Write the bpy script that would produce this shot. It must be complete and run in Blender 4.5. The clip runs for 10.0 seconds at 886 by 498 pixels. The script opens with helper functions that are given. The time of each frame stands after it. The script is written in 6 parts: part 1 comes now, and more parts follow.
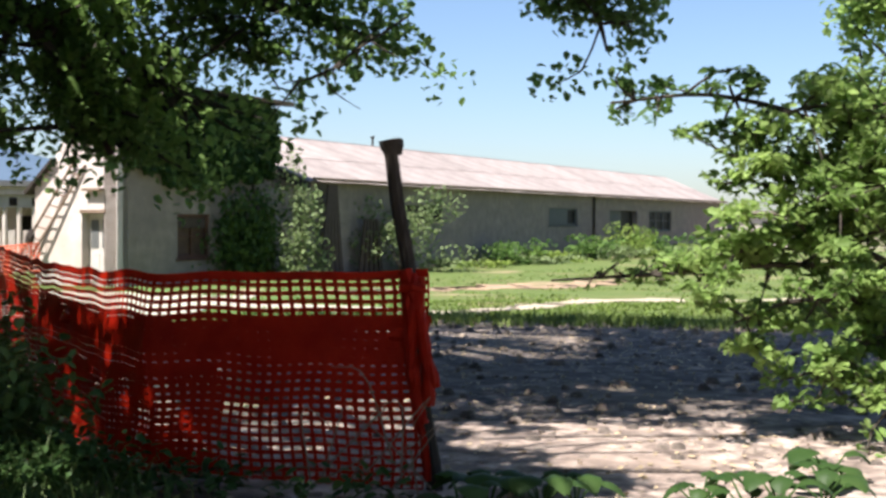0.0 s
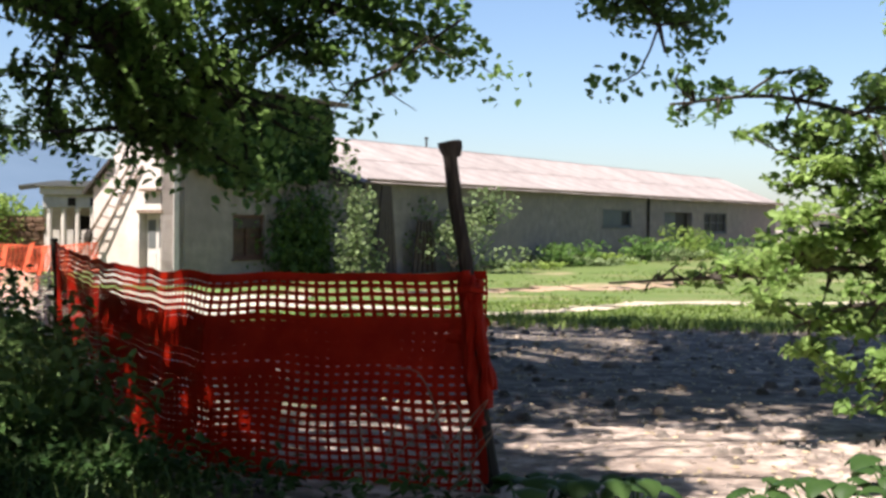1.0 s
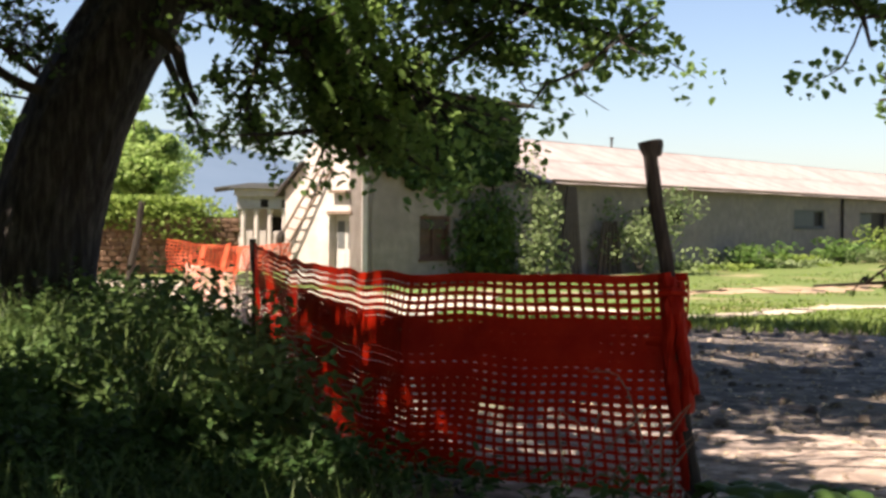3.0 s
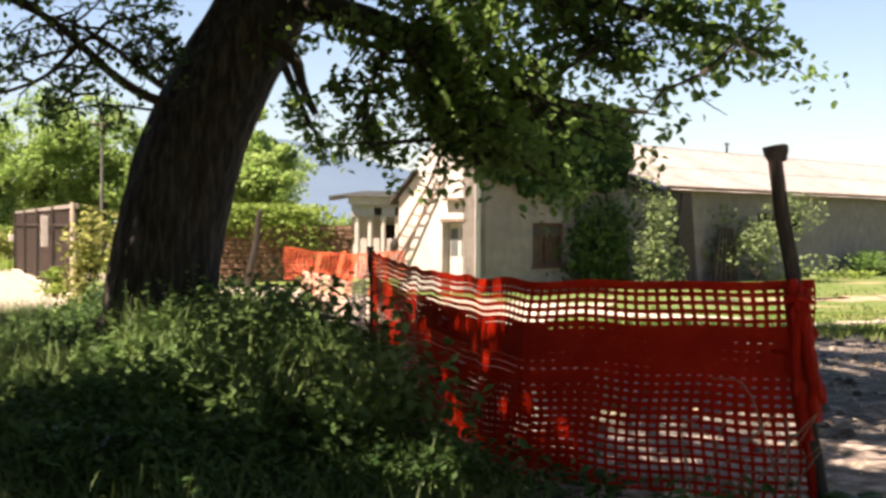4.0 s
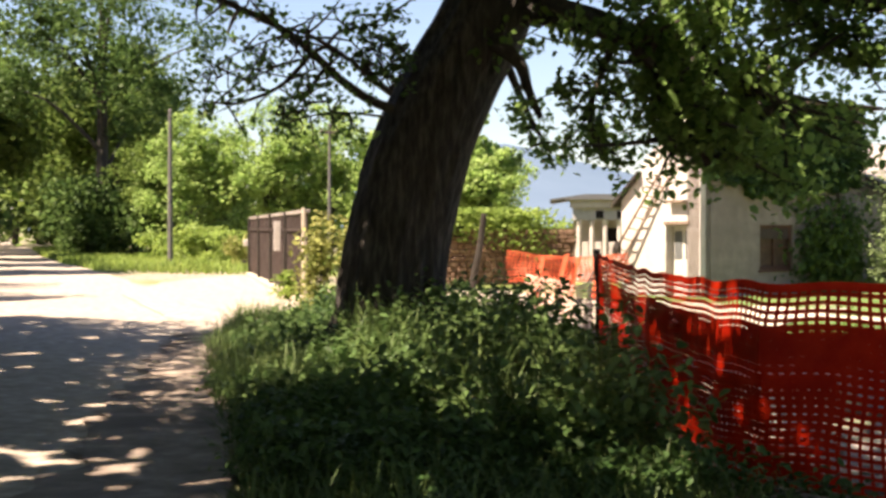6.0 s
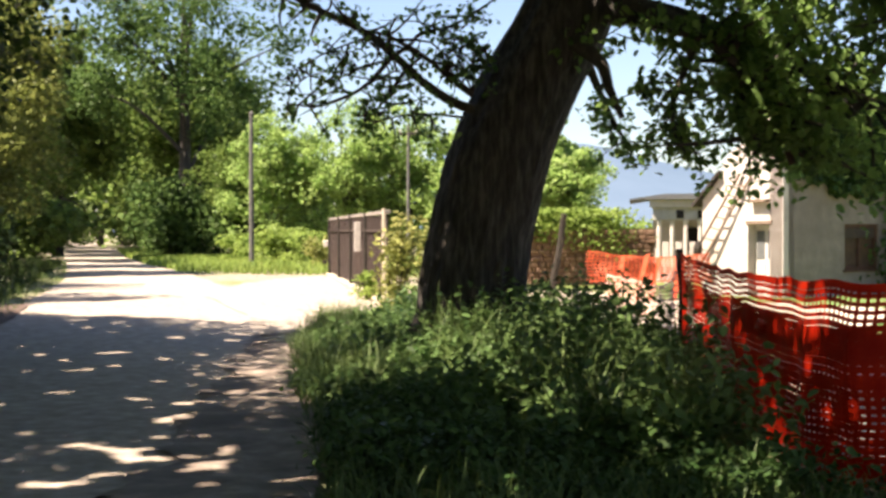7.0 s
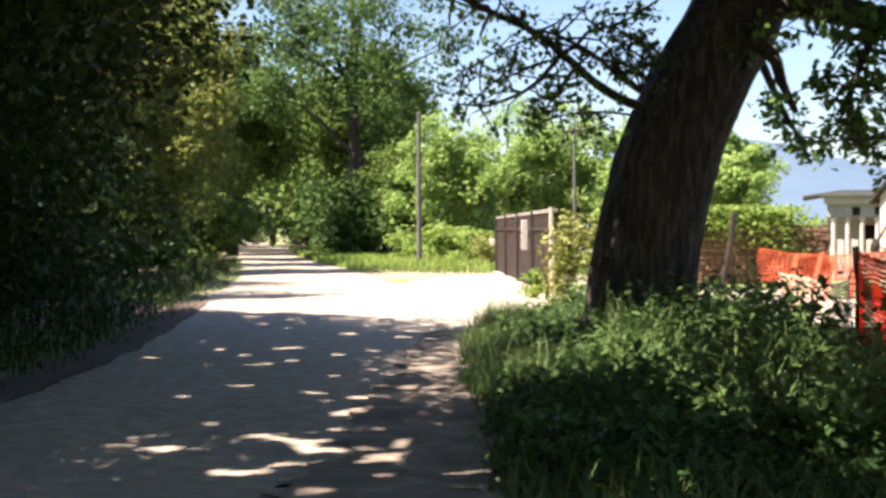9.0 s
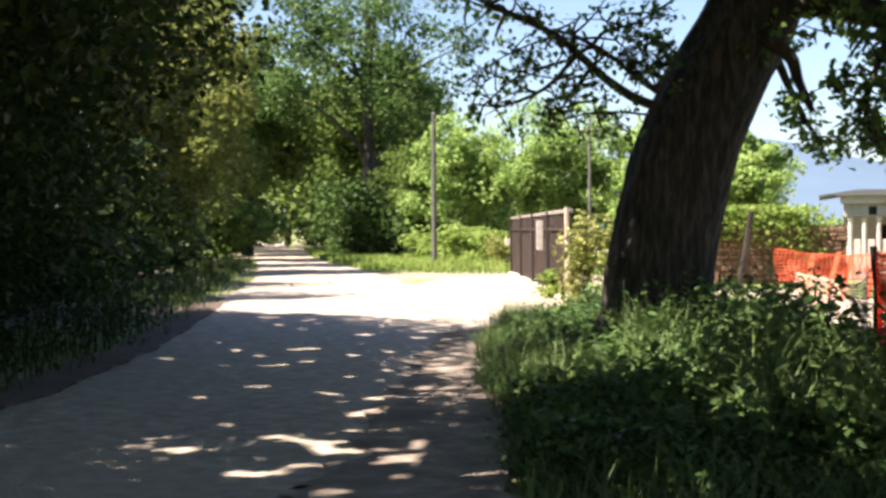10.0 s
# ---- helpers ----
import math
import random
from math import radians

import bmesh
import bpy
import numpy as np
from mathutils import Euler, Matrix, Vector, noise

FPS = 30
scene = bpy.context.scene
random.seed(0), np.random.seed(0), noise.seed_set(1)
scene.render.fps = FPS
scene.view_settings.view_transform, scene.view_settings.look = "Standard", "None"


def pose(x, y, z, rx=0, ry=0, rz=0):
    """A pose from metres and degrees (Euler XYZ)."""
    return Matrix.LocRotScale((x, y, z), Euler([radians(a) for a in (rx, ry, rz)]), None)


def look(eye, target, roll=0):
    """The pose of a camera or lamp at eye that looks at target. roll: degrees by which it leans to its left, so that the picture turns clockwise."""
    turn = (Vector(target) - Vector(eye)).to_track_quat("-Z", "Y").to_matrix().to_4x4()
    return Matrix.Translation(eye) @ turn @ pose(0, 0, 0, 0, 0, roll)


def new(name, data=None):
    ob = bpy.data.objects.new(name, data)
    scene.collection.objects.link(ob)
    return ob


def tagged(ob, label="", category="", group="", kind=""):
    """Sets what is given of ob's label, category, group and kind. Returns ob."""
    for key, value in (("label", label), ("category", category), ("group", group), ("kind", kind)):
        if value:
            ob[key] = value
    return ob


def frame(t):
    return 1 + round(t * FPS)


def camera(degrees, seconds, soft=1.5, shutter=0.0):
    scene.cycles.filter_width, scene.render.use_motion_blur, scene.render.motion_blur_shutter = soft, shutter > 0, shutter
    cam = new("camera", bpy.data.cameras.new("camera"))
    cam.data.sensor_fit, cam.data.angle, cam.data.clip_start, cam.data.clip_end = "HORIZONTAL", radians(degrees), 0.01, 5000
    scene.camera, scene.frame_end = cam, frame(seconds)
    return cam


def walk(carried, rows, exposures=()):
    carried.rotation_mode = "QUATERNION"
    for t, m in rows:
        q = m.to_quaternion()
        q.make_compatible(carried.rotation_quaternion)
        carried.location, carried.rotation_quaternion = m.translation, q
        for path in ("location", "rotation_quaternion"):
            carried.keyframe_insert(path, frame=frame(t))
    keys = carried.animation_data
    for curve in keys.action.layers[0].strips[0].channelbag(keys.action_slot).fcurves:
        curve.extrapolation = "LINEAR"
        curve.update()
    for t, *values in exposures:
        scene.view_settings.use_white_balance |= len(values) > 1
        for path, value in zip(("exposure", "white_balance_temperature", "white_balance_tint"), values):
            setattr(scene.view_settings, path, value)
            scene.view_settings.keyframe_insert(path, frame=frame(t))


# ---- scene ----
# ---- the camera and its way ----
cam = camera(37.65, 10.0, soft=3.0, shutter=0.3)
ROWS = [
    (0.0, 0.0, 0.0, 1.55, 0.0, -1.313, 0.346),
    (0.5, -0.015, 0.033, 1.552, 0.936, -1.258, 0.46),
    (1.0, -0.032, 0.011, 1.554, 2.32, -1.284, 0.549),
    (1.5, -0.053, 0.019, 1.553, 3.867, -1.302, 0.537),
    (2.0, -0.077, 0.056, 1.556, 5.766, -1.248, 0.556),
    (3.5, -0.15, 0.03, 1.551, 12.778, -1.237, 0.391),
    (4.0, -0.174, 0.007, 1.55, 15.234, -1.02, 0.277),
    (4.5, -0.196, 0.02, 1.549, 17.866, -0.977, 0.166),
    (5.0, -0.222, 0.016, 1.543, 20.492, -0.893, 0.108),
    (5.5, -0.232, 0.013, 1.539, 22.778, -0.857, 0.051),
    (7.0, -0.26, -0.061, 1.539, 28.321, -0.845, -0.228),
    (7.5, -0.259, -0.08, 1.54, 29.66, -0.732, -0.25),
    (8.0, -0.256, -0.111, 1.548, 31.599, -0.677, -0.302),
    (8.5, -0.265, -0.116, 1.543, 33.388, -0.788, -0.2),
    (9.0, -0.237, -0.172, 1.532, 35.606, -0.86, -0.43),
    (9.5, -0.234, -0.182, 1.532, 36.421, -0.812, -0.642),
    (10.0, -0.253, -0.166, 1.535, 36.26, -0.839, -0.548),
]
walk(cam, [(t, pose(x, y, z, 90 + pitch, 0, yaw) @ pose(0, 0, 0, 0, 0, roll)) for t, x, y, z, yaw, pitch, roll in ROWS],
     exposures=[(0.0, 1.38, 6350, 15), (2.0, 1.4, 6800, 18), (4.0, 1.74, 7750, 21), (5.5, 1.87, 7900, 21), (7.5, 1.95, 7250, 18), (9.0, 1.98, 6950, 18), (10.0, 1.98, 6950, 18)])

# ---- sky and sun ----
SUN_FROM = Vector((-0.60, -0.80, 0.0)).normalized()
SUN_UP = radians(57)
world = bpy.data.worlds.new("sky")
scene.world = world
world.use_nodes = True
wn = world.node_tree.nodes
sky = wn.new("ShaderNodeTexSky")
sky.sky_type, sky.sun_disc = "NISHITA", False
sky.sun_elevation, sky.sun_rotation = SUN_UP, math.atan2(SUN_FROM.x, SUN_FROM.y)
sky.air_density, sky.dust_density, sky.ozone_density = 1.0, 0.7, 5.0
world.node_tree.links.new(sky.outputs[0], wn["Background"].inputs[0])
wn["Background"].inputs[1].default_value = 0.062
sun = new("sun", bpy.data.lights.new("sun", "SUN"))
sun.data.energy, sun.data.angle, sun.data.color = 5.0, radians(0.53), (1.0, 0.95, 0.86)
sun.matrix_world = look(SUN_FROM * 50 * math.cos(SUN_UP) + Vector((0, 0, 50 * math.sin(SUN_UP))), (0, 0, 0))

# ---- materials ----
def mat(name, stops, scale=8.0, detail=6.0, rough=0.85, bump=0.3, big=0.0, big_stops=None, metal=0.0, spec=0.35, stretch=(1, 1, 1),
        island=0.0, through_light=0.0, bump_scale=None, piece=0.0):
    """A noise-coloured surface: stops are (position, (r, g, b)); big adds large stains towards big_stops."""
    m = bpy.data.materials.new(name)
    m.use_nodes = True
    nt = m.node_tree
    n, link = nt.nodes, nt.links.new
    bsdf = n["Principled BSDF"]
    co = n.new("ShaderNodeTexCoord")
    mp = n.new("ShaderNodeMapping")
    mp.inputs["Scale"].default_value = stretch
    link(co.outputs["Object"], mp.inputs[0])
    fine = n.new("ShaderNodeTexNoise")
    fine.inputs["Scale"].default_value, fine.inputs["Detail"].default_value, fine.inputs["Roughness"].default_value = scale, detail, 0.62
    link(mp.outputs[0], fine.inputs["Vector"])
    ramp = n.new("ShaderNodeValToRGB")
    el = ramp.color_ramp.elements
    while len(el) < len(stops):
        el.new(0.5)
    for e, (p, c) in zip(el, stops):
        e.position, e.color = p, (*c, 1)
    link(fine.outputs[0], ramp.inputs[0])
    colour = ramp.outputs[0]
    if big_stops:
        large = n.new("ShaderNodeTexNoise")
        large.inputs["Scale"].default_value, large.inputs["Detail"].default_value = big, 4.0
        link(co.outputs["Object"], large.inputs["Vector"])
        step = n.new("ShaderNodeMapRange")
        step.inputs["From Min"].default_value, step.inputs["From Max"].default_value = big_stops[0], big_stops[1]
        link(large.outputs[0], step.inputs[0])
        mix = n.new("ShaderNodeMix")
        mix.data_type = "RGBA"
        link(step.outputs[0], mix.inputs["Factor"])
        link(colour, mix.inputs["A"])
        mix.inputs["B"].default_value = (*big_stops[2], 1)
        colour = mix.outputs["Result"]
    if island or piece:
        info = n.new("ShaderNodeNewGeometry" if island else "ShaderNodeObjectInfo")
        hue = n.new("ShaderNodeHueSaturation")
        amount = island or piece
        mr = n.new("ShaderNodeMapRange")
        mr.inputs["To Min"].default_value, mr.inputs["To Max"].default_value = 1 - amount, 1 + amount
        link(info.outputs["Random Per Island" if island else "Random"], mr.inputs[0])
        link(mr.outputs[0], hue.inputs["Value"])
        link(colour, hue.inputs["Color"])
        colour = hue.outputs[0]
    link(colour, bsdf.inputs["Base Color"])
    bsdf.inputs["Roughness"].default_value = rough
    bsdf.inputs["Metallic"].default_value = metal
    bsdf.inputs["Specular IOR Level"].default_value = spec
    if bump:
        b = n.new("ShaderNodeBump")
        b.inputs["Strength"].default_value, b.inputs["Distance"].default_value = bump, 0.02
        if bump_scale:
            rough_noise = n.new("ShaderNodeTexNoise")
            rough_noise.inputs["Scale"].default_value, rough_noise.inputs["Detail"].default_value = bump_scale, 5.0
            link(mp.outputs[0], rough_noise.inputs["Vector"])
            link(rough_noise.outputs[0], b.inputs["Height"])
        else:
            link(fine.outputs[0], b.inputs["Height"])
        link(b.outputs[0], bsdf.inputs["Normal"])
    if through_light:
        tr = n.new("ShaderNodeBsdfTranslucent")
        link(colour, tr.inputs[0])
        add = n.new("ShaderNodeMixShader")
        add.inputs[0].default_value = through_light
        link(bsdf.outputs[0], add.inputs[1])
        link(tr.outputs[0], add.inputs[2])
        link(add.outputs[0], n["Material Output"].inputs[0])
    return m


M_SOIL = mat("soil", [(0.3, (0.13, 0.10, 0.08)), (0.5, (0.24, 0.19, 0.15)), (0.72, (0.42, 0.34, 0.27))], 3.0, 9, 0.95, 0.6, 0.16,
             (0.46, 0.58, (0.12, 0.16, 0.035)), bump_scale=14)
# dirt darkened so its colour carries the tree shade over the yard
M_YARD = mat("shade_dark_dirt", [(0.36, (0.04, 0.034, 0.030)), (0.5, (0.105, 0.087, 0.074)), (0.70, (0.36, 0.295, 0.25))], 4.0, 10, 0.95, 0.9, 0.5,
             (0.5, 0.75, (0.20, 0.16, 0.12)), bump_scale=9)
# earth under chaff, with the near strip's sunlight partly put into its colour
M_DRY = mat("sunlit_chaffy_earth", [(0.34, (0.10, 0.078, 0.065)), (0.48, (0.245, 0.192, 0.16)), (0.66, (0.52, 0.425, 0.36))], 6.0, 10, 0.95, 0.9, 0.7,
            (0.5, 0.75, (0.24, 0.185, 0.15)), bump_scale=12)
M_ROAD = mat("road_gravel", [(0.3, (0.225, 0.185, 0.15)), (0.52, (0.34, 0.285, 0.23)), (0.75, (0.49, 0.42, 0.345))], 6.0, 9, 0.92, 0.5, 0.35,
             (0.55, 0.8, (0.30, 0.25, 0.20)), bump_scale=30)
M_BANK = mat("bare_earth_bank", [(0.3, (0.06, 0.04, 0.03)), (0.7, (0.14, 0.095, 0.072))], 3, 8, 0.95, 0.8)
M_SHOULDER = mat("dark_trodden_shoulder", [(0.3, (0.15, 0.115, 0.09)), (0.55, (0.25, 0.20, 0.16)), (0.75, (0.40, 0.335, 0.275))], 4.0, 9, 0.95, 0.6, 0.8, (0.5, 0.7, (0.13, 0.10, 0.08)), bump_scale=18)
M_TRACK = mat("track_sand", [(0.3, (0.30, 0.25, 0.18)), (0.7, (0.48, 0.41, 0.32))], 5.0, 8, 0.95, 0.5)
# plaster of the shaded walls, their shade put into the darker grey
M_PLASTER = mat("shaded_lime_plaster", [(0.3, (0.165, 0.137, 0.118)), (0.55, (0.225, 0.19, 0.164)), (0.75, (0.285, 0.248, 0.215))], 2.5, 8, 0.9, 0.35, 0.35,
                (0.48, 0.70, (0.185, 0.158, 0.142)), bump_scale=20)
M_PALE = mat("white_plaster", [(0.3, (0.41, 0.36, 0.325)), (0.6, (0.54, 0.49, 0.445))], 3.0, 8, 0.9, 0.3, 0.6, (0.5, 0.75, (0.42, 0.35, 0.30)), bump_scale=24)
M_PALEGREY = mat("pale_grey_plaster", [(0.3, (0.30, 0.29, 0.28)), (0.6, (0.40, 0.385, 0.37))], 3.0, 8, 0.9, 0.3)
M_ROOF = mat("cement_roof_sheet", [(0.3, (0.19, 0.16, 0.15)), (0.55, (0.27, 0.235, 0.22)), (0.75, (0.34, 0.30, 0.28))], 1.2, 8, 0.85, 0.2, 0.22,
             (0.46, 0.64, (0.20, 0.14, 0.12)), piece=0.12)
M_TILE = mat("brown_roof_tile", [(0.3, (0.12, 0.08, 0.06)), (0.7, (0.22, 0.15, 0.11))], 5, 6, 0.85, 0.4)
M_OLDWOOD = mat("weathered_wood", [(0.3, (0.10, 0.07, 0.05)), (0.55, (0.20, 0.14, 0.10)), (0.75, (0.30, 0.23, 0.17))], 9, 8, 0.85, 0.6, stretch=(5, 5, 0.6))
M_POST = mat("dark_post_wood", [(0.3, (0.014, 0.011, 0.009)), (0.55, (0.034, 0.027, 0.021)), (0.75, (0.075, 0.062, 0.048))], 12, 8, 0.85, 0.8, stretch=(4, 4, 0.5))
M_GREYWOOD = mat("grey_painted_wood", [(0.3, (0.36, 0.34, 0.31)), (0.7, (0.55, 0.52, 0.48))], 10, 7, 0.8, 0.4, stretch=(4, 4, 0.5))
M_BOARD = mat("dark_buttress_boards", [(0.3, (0.035, 0.025, 0.02)), (0.7, (0.085, 0.06, 0.048))], 10, 7, 0.85, 0.5, stretch=(4, 4, 0.5))
M_SLATE = mat("grey_weathered_shutter", [(0.3, (0.075, 0.08, 0.08)), (0.7, (0.13, 0.135, 0.13))], 9, 7, 0.8, 0.4, stretch=(4, 4, 0.5))
M_BROWN = mat("brown_painted_wood", [(0.3, (0.06, 0.028, 0.018)), (0.7, (0.12, 0.055, 0.035))], 10, 7, 0.7, 0.4, stretch=(4, 4, 0.5))
M_SHUTTER = mat("brown_window_board", [(0.3, (0.05, 0.028, 0.018)), (0.7, (0.115, 0.07, 0.045))], 3, 6, 0.8, 0.3)
M_DARK = mat("dark_interior", [(0.3, (0.008, 0.007, 0.006)), (0.7, (0.022, 0.017, 0.014))], 4, 3, 0.6, 0, spec=0.2)
M_BARK = mat("furrowed_bark", [(0.36, (0.020, 0.017, 0.014)), (0.52, (0.050, 0.043, 0.037)), (0.68, (0.10, 0.09, 0.078))], 5.5, 9, 0.95, 1.0, stretch=(3.0, 3.0, 0.45))
M_TWIG = mat("dark_twig_bark", [(0.3, (0.03, 0.024, 0.02)), (0.7, (0.08, 0.065, 0.05))], 12, 5, 0.9, 0.4)
# darker than bright plastic: the near net's shade is put into its red
M_NET = mat("shaded_orange_net", [(0.3, (0.37, 0.011, 0.003)), (0.7, (0.53, 0.025, 0.006))], 7, 4, 0.5, 0.05, 0.9, (0.5, 0.8, (0.24, 0.007, 0.003)), spec=0.15, through_light=0.42)
# lighter net copies, the sun on the farther nets put into the colour
M_NETPALE = mat("sunlit_pale_net", [(0.3, (0.80, 0.38, 0.28)), (0.7, (0.86, 0.60, 0.50))], 7, 4, 0.55, 0.05, through_light=0.3)
M_NETFAR = mat("sunlit_orange_net", [(0.3, (0.70, 0.10, 0.04)), (0.7, (0.82, 0.20, 0.10))], 5, 4, 0.5, 0.05, through_light=0.3)
M_WORN = mat("worn_pink_earth", [(0.3, (0.22, 0.17, 0.09)), (0.55, (0.33, 0.23, 0.15)), (0.75, (0.42, 0.31, 0.22))], 2.0, 8, 0.95, 0.5)
M_RUST = mat("brown_sheet_metal", [(0.3, (0.030, 0.021, 0.019)), (0.6, (0.052, 0.037, 0.033)), (0.8, (0.085, 0.06, 0.05))], 3, 8, 0.6, 0.15, 0.8,
             (0.55, 0.8, (0.075, 0.048, 0.037)), spec=0.25)
M_PALERAIL = mat("pale_painted_steel", [(0.3, (0.42, 0.38, 0.34)), (0.7, (0.62, 0.58, 0.52))], 6, 6, 0.6, 0.1)
M_GATERAIL = mat("weathered_gate_rail", [(0.3, (0.17, 0.145, 0.125)), (0.7, (0.30, 0.265, 0.23))], 6, 6, 0.7, 0.1)
M_BRICK = mat("brown_rubble_wall", [(0.3, (0.10, 0.055, 0.035)), (0.55, (0.19, 0.11, 0.07)), (0.75, (0.30, 0.20, 0.13))], 3.5, 8, 0.9, 0.8)
# the haze of distance is put into the hill's blue colour
M_HILL = mat("haze_blue_hill", [(0.3, (0.075, 0.115, 0.165)), (0.7, (0.098, 0.14, 0.195))], 0.004, 4, 1.0, 0, spec=0.0)
M_CONCRETE = mat("grey_concrete", [(0.3, (0.08, 0.077, 0.07)), (0.7, (0.145, 0.138, 0.125))], 5, 7, 0.9, 0.3)


def leaf_mat(name, dark, light, glow=0.35, rough=0.5, island=0.35):
    return mat(name, [(0.3, dark), (0.7, light)], 1.3, 4, rough, 0.0, spec=0.16, island=island, through_light=glow)


M_LEAF = leaf_mat("deep_green_leaf", (0.062, 0.13, 0.034), (0.18, 0.29, 0.08), 0.58)
M_LEAF_FRESH = leaf_mat("fresh_green_leaf", (0.115, 0.195, 0.04), (0.31, 0.40, 0.10), 0.55)
# full sun on the bushy trees put into a lighter leaf colour
M_LEAF_SUN = leaf_mat("sunlit_leaf", (0.14, 0.255, 0.06), (0.39, 0.51, 0.17), 0.55)
M_LEAF_DUSTY = leaf_mat("dusty_green_leaf", (0.10, 0.15, 0.06), (0.23, 0.29, 0.13), 0.4)
M_LEAF_YELLOW = leaf_mat("yellow_green_leaf", (0.15, 0.18, 0.045), (0.38, 0.37, 0.13))
M_LEAF_WOOD = leaf_mat("wood_leaf", (0.045, 0.10, 0.022), (0.205, 0.275, 0.07), 0.5)
M_LEAF_YOUNG = leaf_mat("young_tree_leaf", (0.11, 0.21, 0.05), (0.33, 0.45, 0.14), 0.55)
# lighter copy of the old tree's leaf, sunlight put into its colour
M_LEAF_LIMB = leaf_mat("lit_limb_leaf", (0.075, 0.15, 0.04), (0.22, 0.34, 0.095), 0.6)
# darker leaf copy, the shade of dense crowns put into its colour
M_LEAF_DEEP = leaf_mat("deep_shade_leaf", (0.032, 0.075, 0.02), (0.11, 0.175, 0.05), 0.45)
M_LEAF_GOLD = leaf_mat("olive_gold_leaf", (0.068, 0.098, 0.02), (0.235, 0.255, 0.075), 0.5)
M_WEED = leaf_mat("weed_leaf", (0.045, 0.10, 0.03), (0.155, 0.235, 0.075), 0.42)
M_BROADLEAF = leaf_mat("broad_dark_leaf", (0.022, 0.058, 0.016), (0.068, 0.12, 0.032), 0.25)
M_GRASS = leaf_mat("grass_blade", (0.05, 0.095, 0.028), (0.14, 0.19, 0.06), 0.3)
M_LAWN = leaf_mat("sunlit_grass", (0.07, 0.125, 0.022), (0.18, 0.235, 0.055), 0.3)
M_STRAW = leaf_mat("dry_straw", (0.36, 0.28, 0.17), (0.55, 0.45, 0.30), 0.2)
M_TURF = mat("worn_turf", [(0.32, (0.22, 0.16, 0.09)), (0.42, (0.105, 0.135, 0.035)), (0.58, (0.075, 0.12, 0.022)), (0.72, (0.20, 0.19, 0.085))], 0.6, 8, 0.95, 0.5, 0.3,
             (0.60, 0.70, (0.34, 0.25, 0.16)), stretch=(0.45, 1.7, 1), bump_scale=20)
# deep shade of the wood put into the leaf colour, below real foliage
M_LEAF_SHADE = leaf_mat("wood_shade_leaf", (0.015, 0.034, 0.008), (0.055, 0.085, 0.018), 0.3)
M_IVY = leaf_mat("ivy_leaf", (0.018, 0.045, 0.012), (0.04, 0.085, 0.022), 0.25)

# ---- builders ----
def part(name, bm, material, parent=None, label="", smooth=False):
    me = bpy.data.meshes.new(name)
    bm.to_mesh(me)
    bm.free()
    me.materials.append(material)
    if smooth:
        for p in me.polygons:
            p.use_smooth = True
    ob = new(name, me)
    if parent:
        ob.parent = parent
    return tagged(ob, label)


def raw(name, verts, faces, material, parent=None, label="", smooth=False):
    me = bpy.data.meshes.new(name)
    me.from_pydata([tuple(v) for v in verts], [], faces)
    me.materials.append(material)
    if smooth:
        for p in me.polygons:
            p.use_smooth = True
    ob = new(name, me)
    if parent:
        ob.parent = parent
    return tagged(ob, label)


def many(name, verts, sides, material, parent=None, label=""):
    """A mesh from numpy arrays: verts (n, 3), sides (m, k) with k corners a face."""
    me = bpy.data.meshes.new(name)
    verts, sides = np.asarray(verts, "f"), np.asarray(sides, "i")
    m, k = sides.shape
    me.vertices.add(len(verts))
    me.vertices.foreach_set("co", verts.ravel())
    me.loops.add(m * k)
    me.loops.foreach_set("vertex_index", sides.ravel())
    me.polygons.add(m)
    me.polygons.foreach_set("loop_start", np.arange(0, m * k, k, dtype="i"))
    me.update(calc_edges=True)
    me.materials.append(material)
    ob = new(name, me)
    if parent:
        ob.parent = parent
    return tagged(ob, label)


def empty(name, at, label, category, group="", kind="", turn=0.0):
    ob = new(name)
    ob.matrix_world = pose(*at, 0, 0, turn)
    return tagged(ob, label, category, group, kind)


def box(bm, x0, y0, z0, x1, y1, z1, bevel=0.0):
    vs = bmesh.ops.create_cube(bm, size=1.0)["verts"]
    for v in vs:
        v.co = Vector(((x0 + x1) / 2 + v.co.x * (x1 - x0), (y0 + y1) / 2 + v.co.y * (y1 - y0), (z0 + z1) / 2 + v.co.z * (z1 - z0)))
    if bevel:
        es = list({e for v in vs for e in v.link_edges})
        bmesh.ops.bevel(bm, geom=es, offset=bevel, segments=1, affect="EDGES")
    return bm


def boxed(*args, **kw):
    return box(bmesh.new(), *args, **kw)


def tube(bm, pts, radii, sides=8, bumpy=0.0, seed=0):
    """A tapered, closed tube along pts."""
    rng = random.Random(seed)
    pts = [Vector(p) for p in pts]
    rings = []
    side = Vector((0.3, 1, 0.1))
    for i, p in enumerate(pts):
        d = (pts[min(i + 1, len(pts) - 1)] - pts[max(i - 1, 0)]).normalized()
        a = d.cross(side)
        if a.length < 0.2:
            a = d.cross(Vector((1, 0, 0.2)))
        a.normalize()
        b = d.cross(a)
        rings.append([bm.verts.new(p + (a * math.cos(w) + b * math.sin(w)) * radii[i] * (1 + bumpy * (rng.random() - 0.5)))
                      for w in [2 * math.pi * k / sides for k in range(sides)]])
    for r, s in zip(rings, rings[1:]):
        for k in range(sides):
            bm.faces.new((r[k], r[(k + 1) % sides], s[(k + 1) % sides], s[k]))
    bm.faces.new(rings[0][::-1])
    bm.faces.new(rings[-1])
    return bm


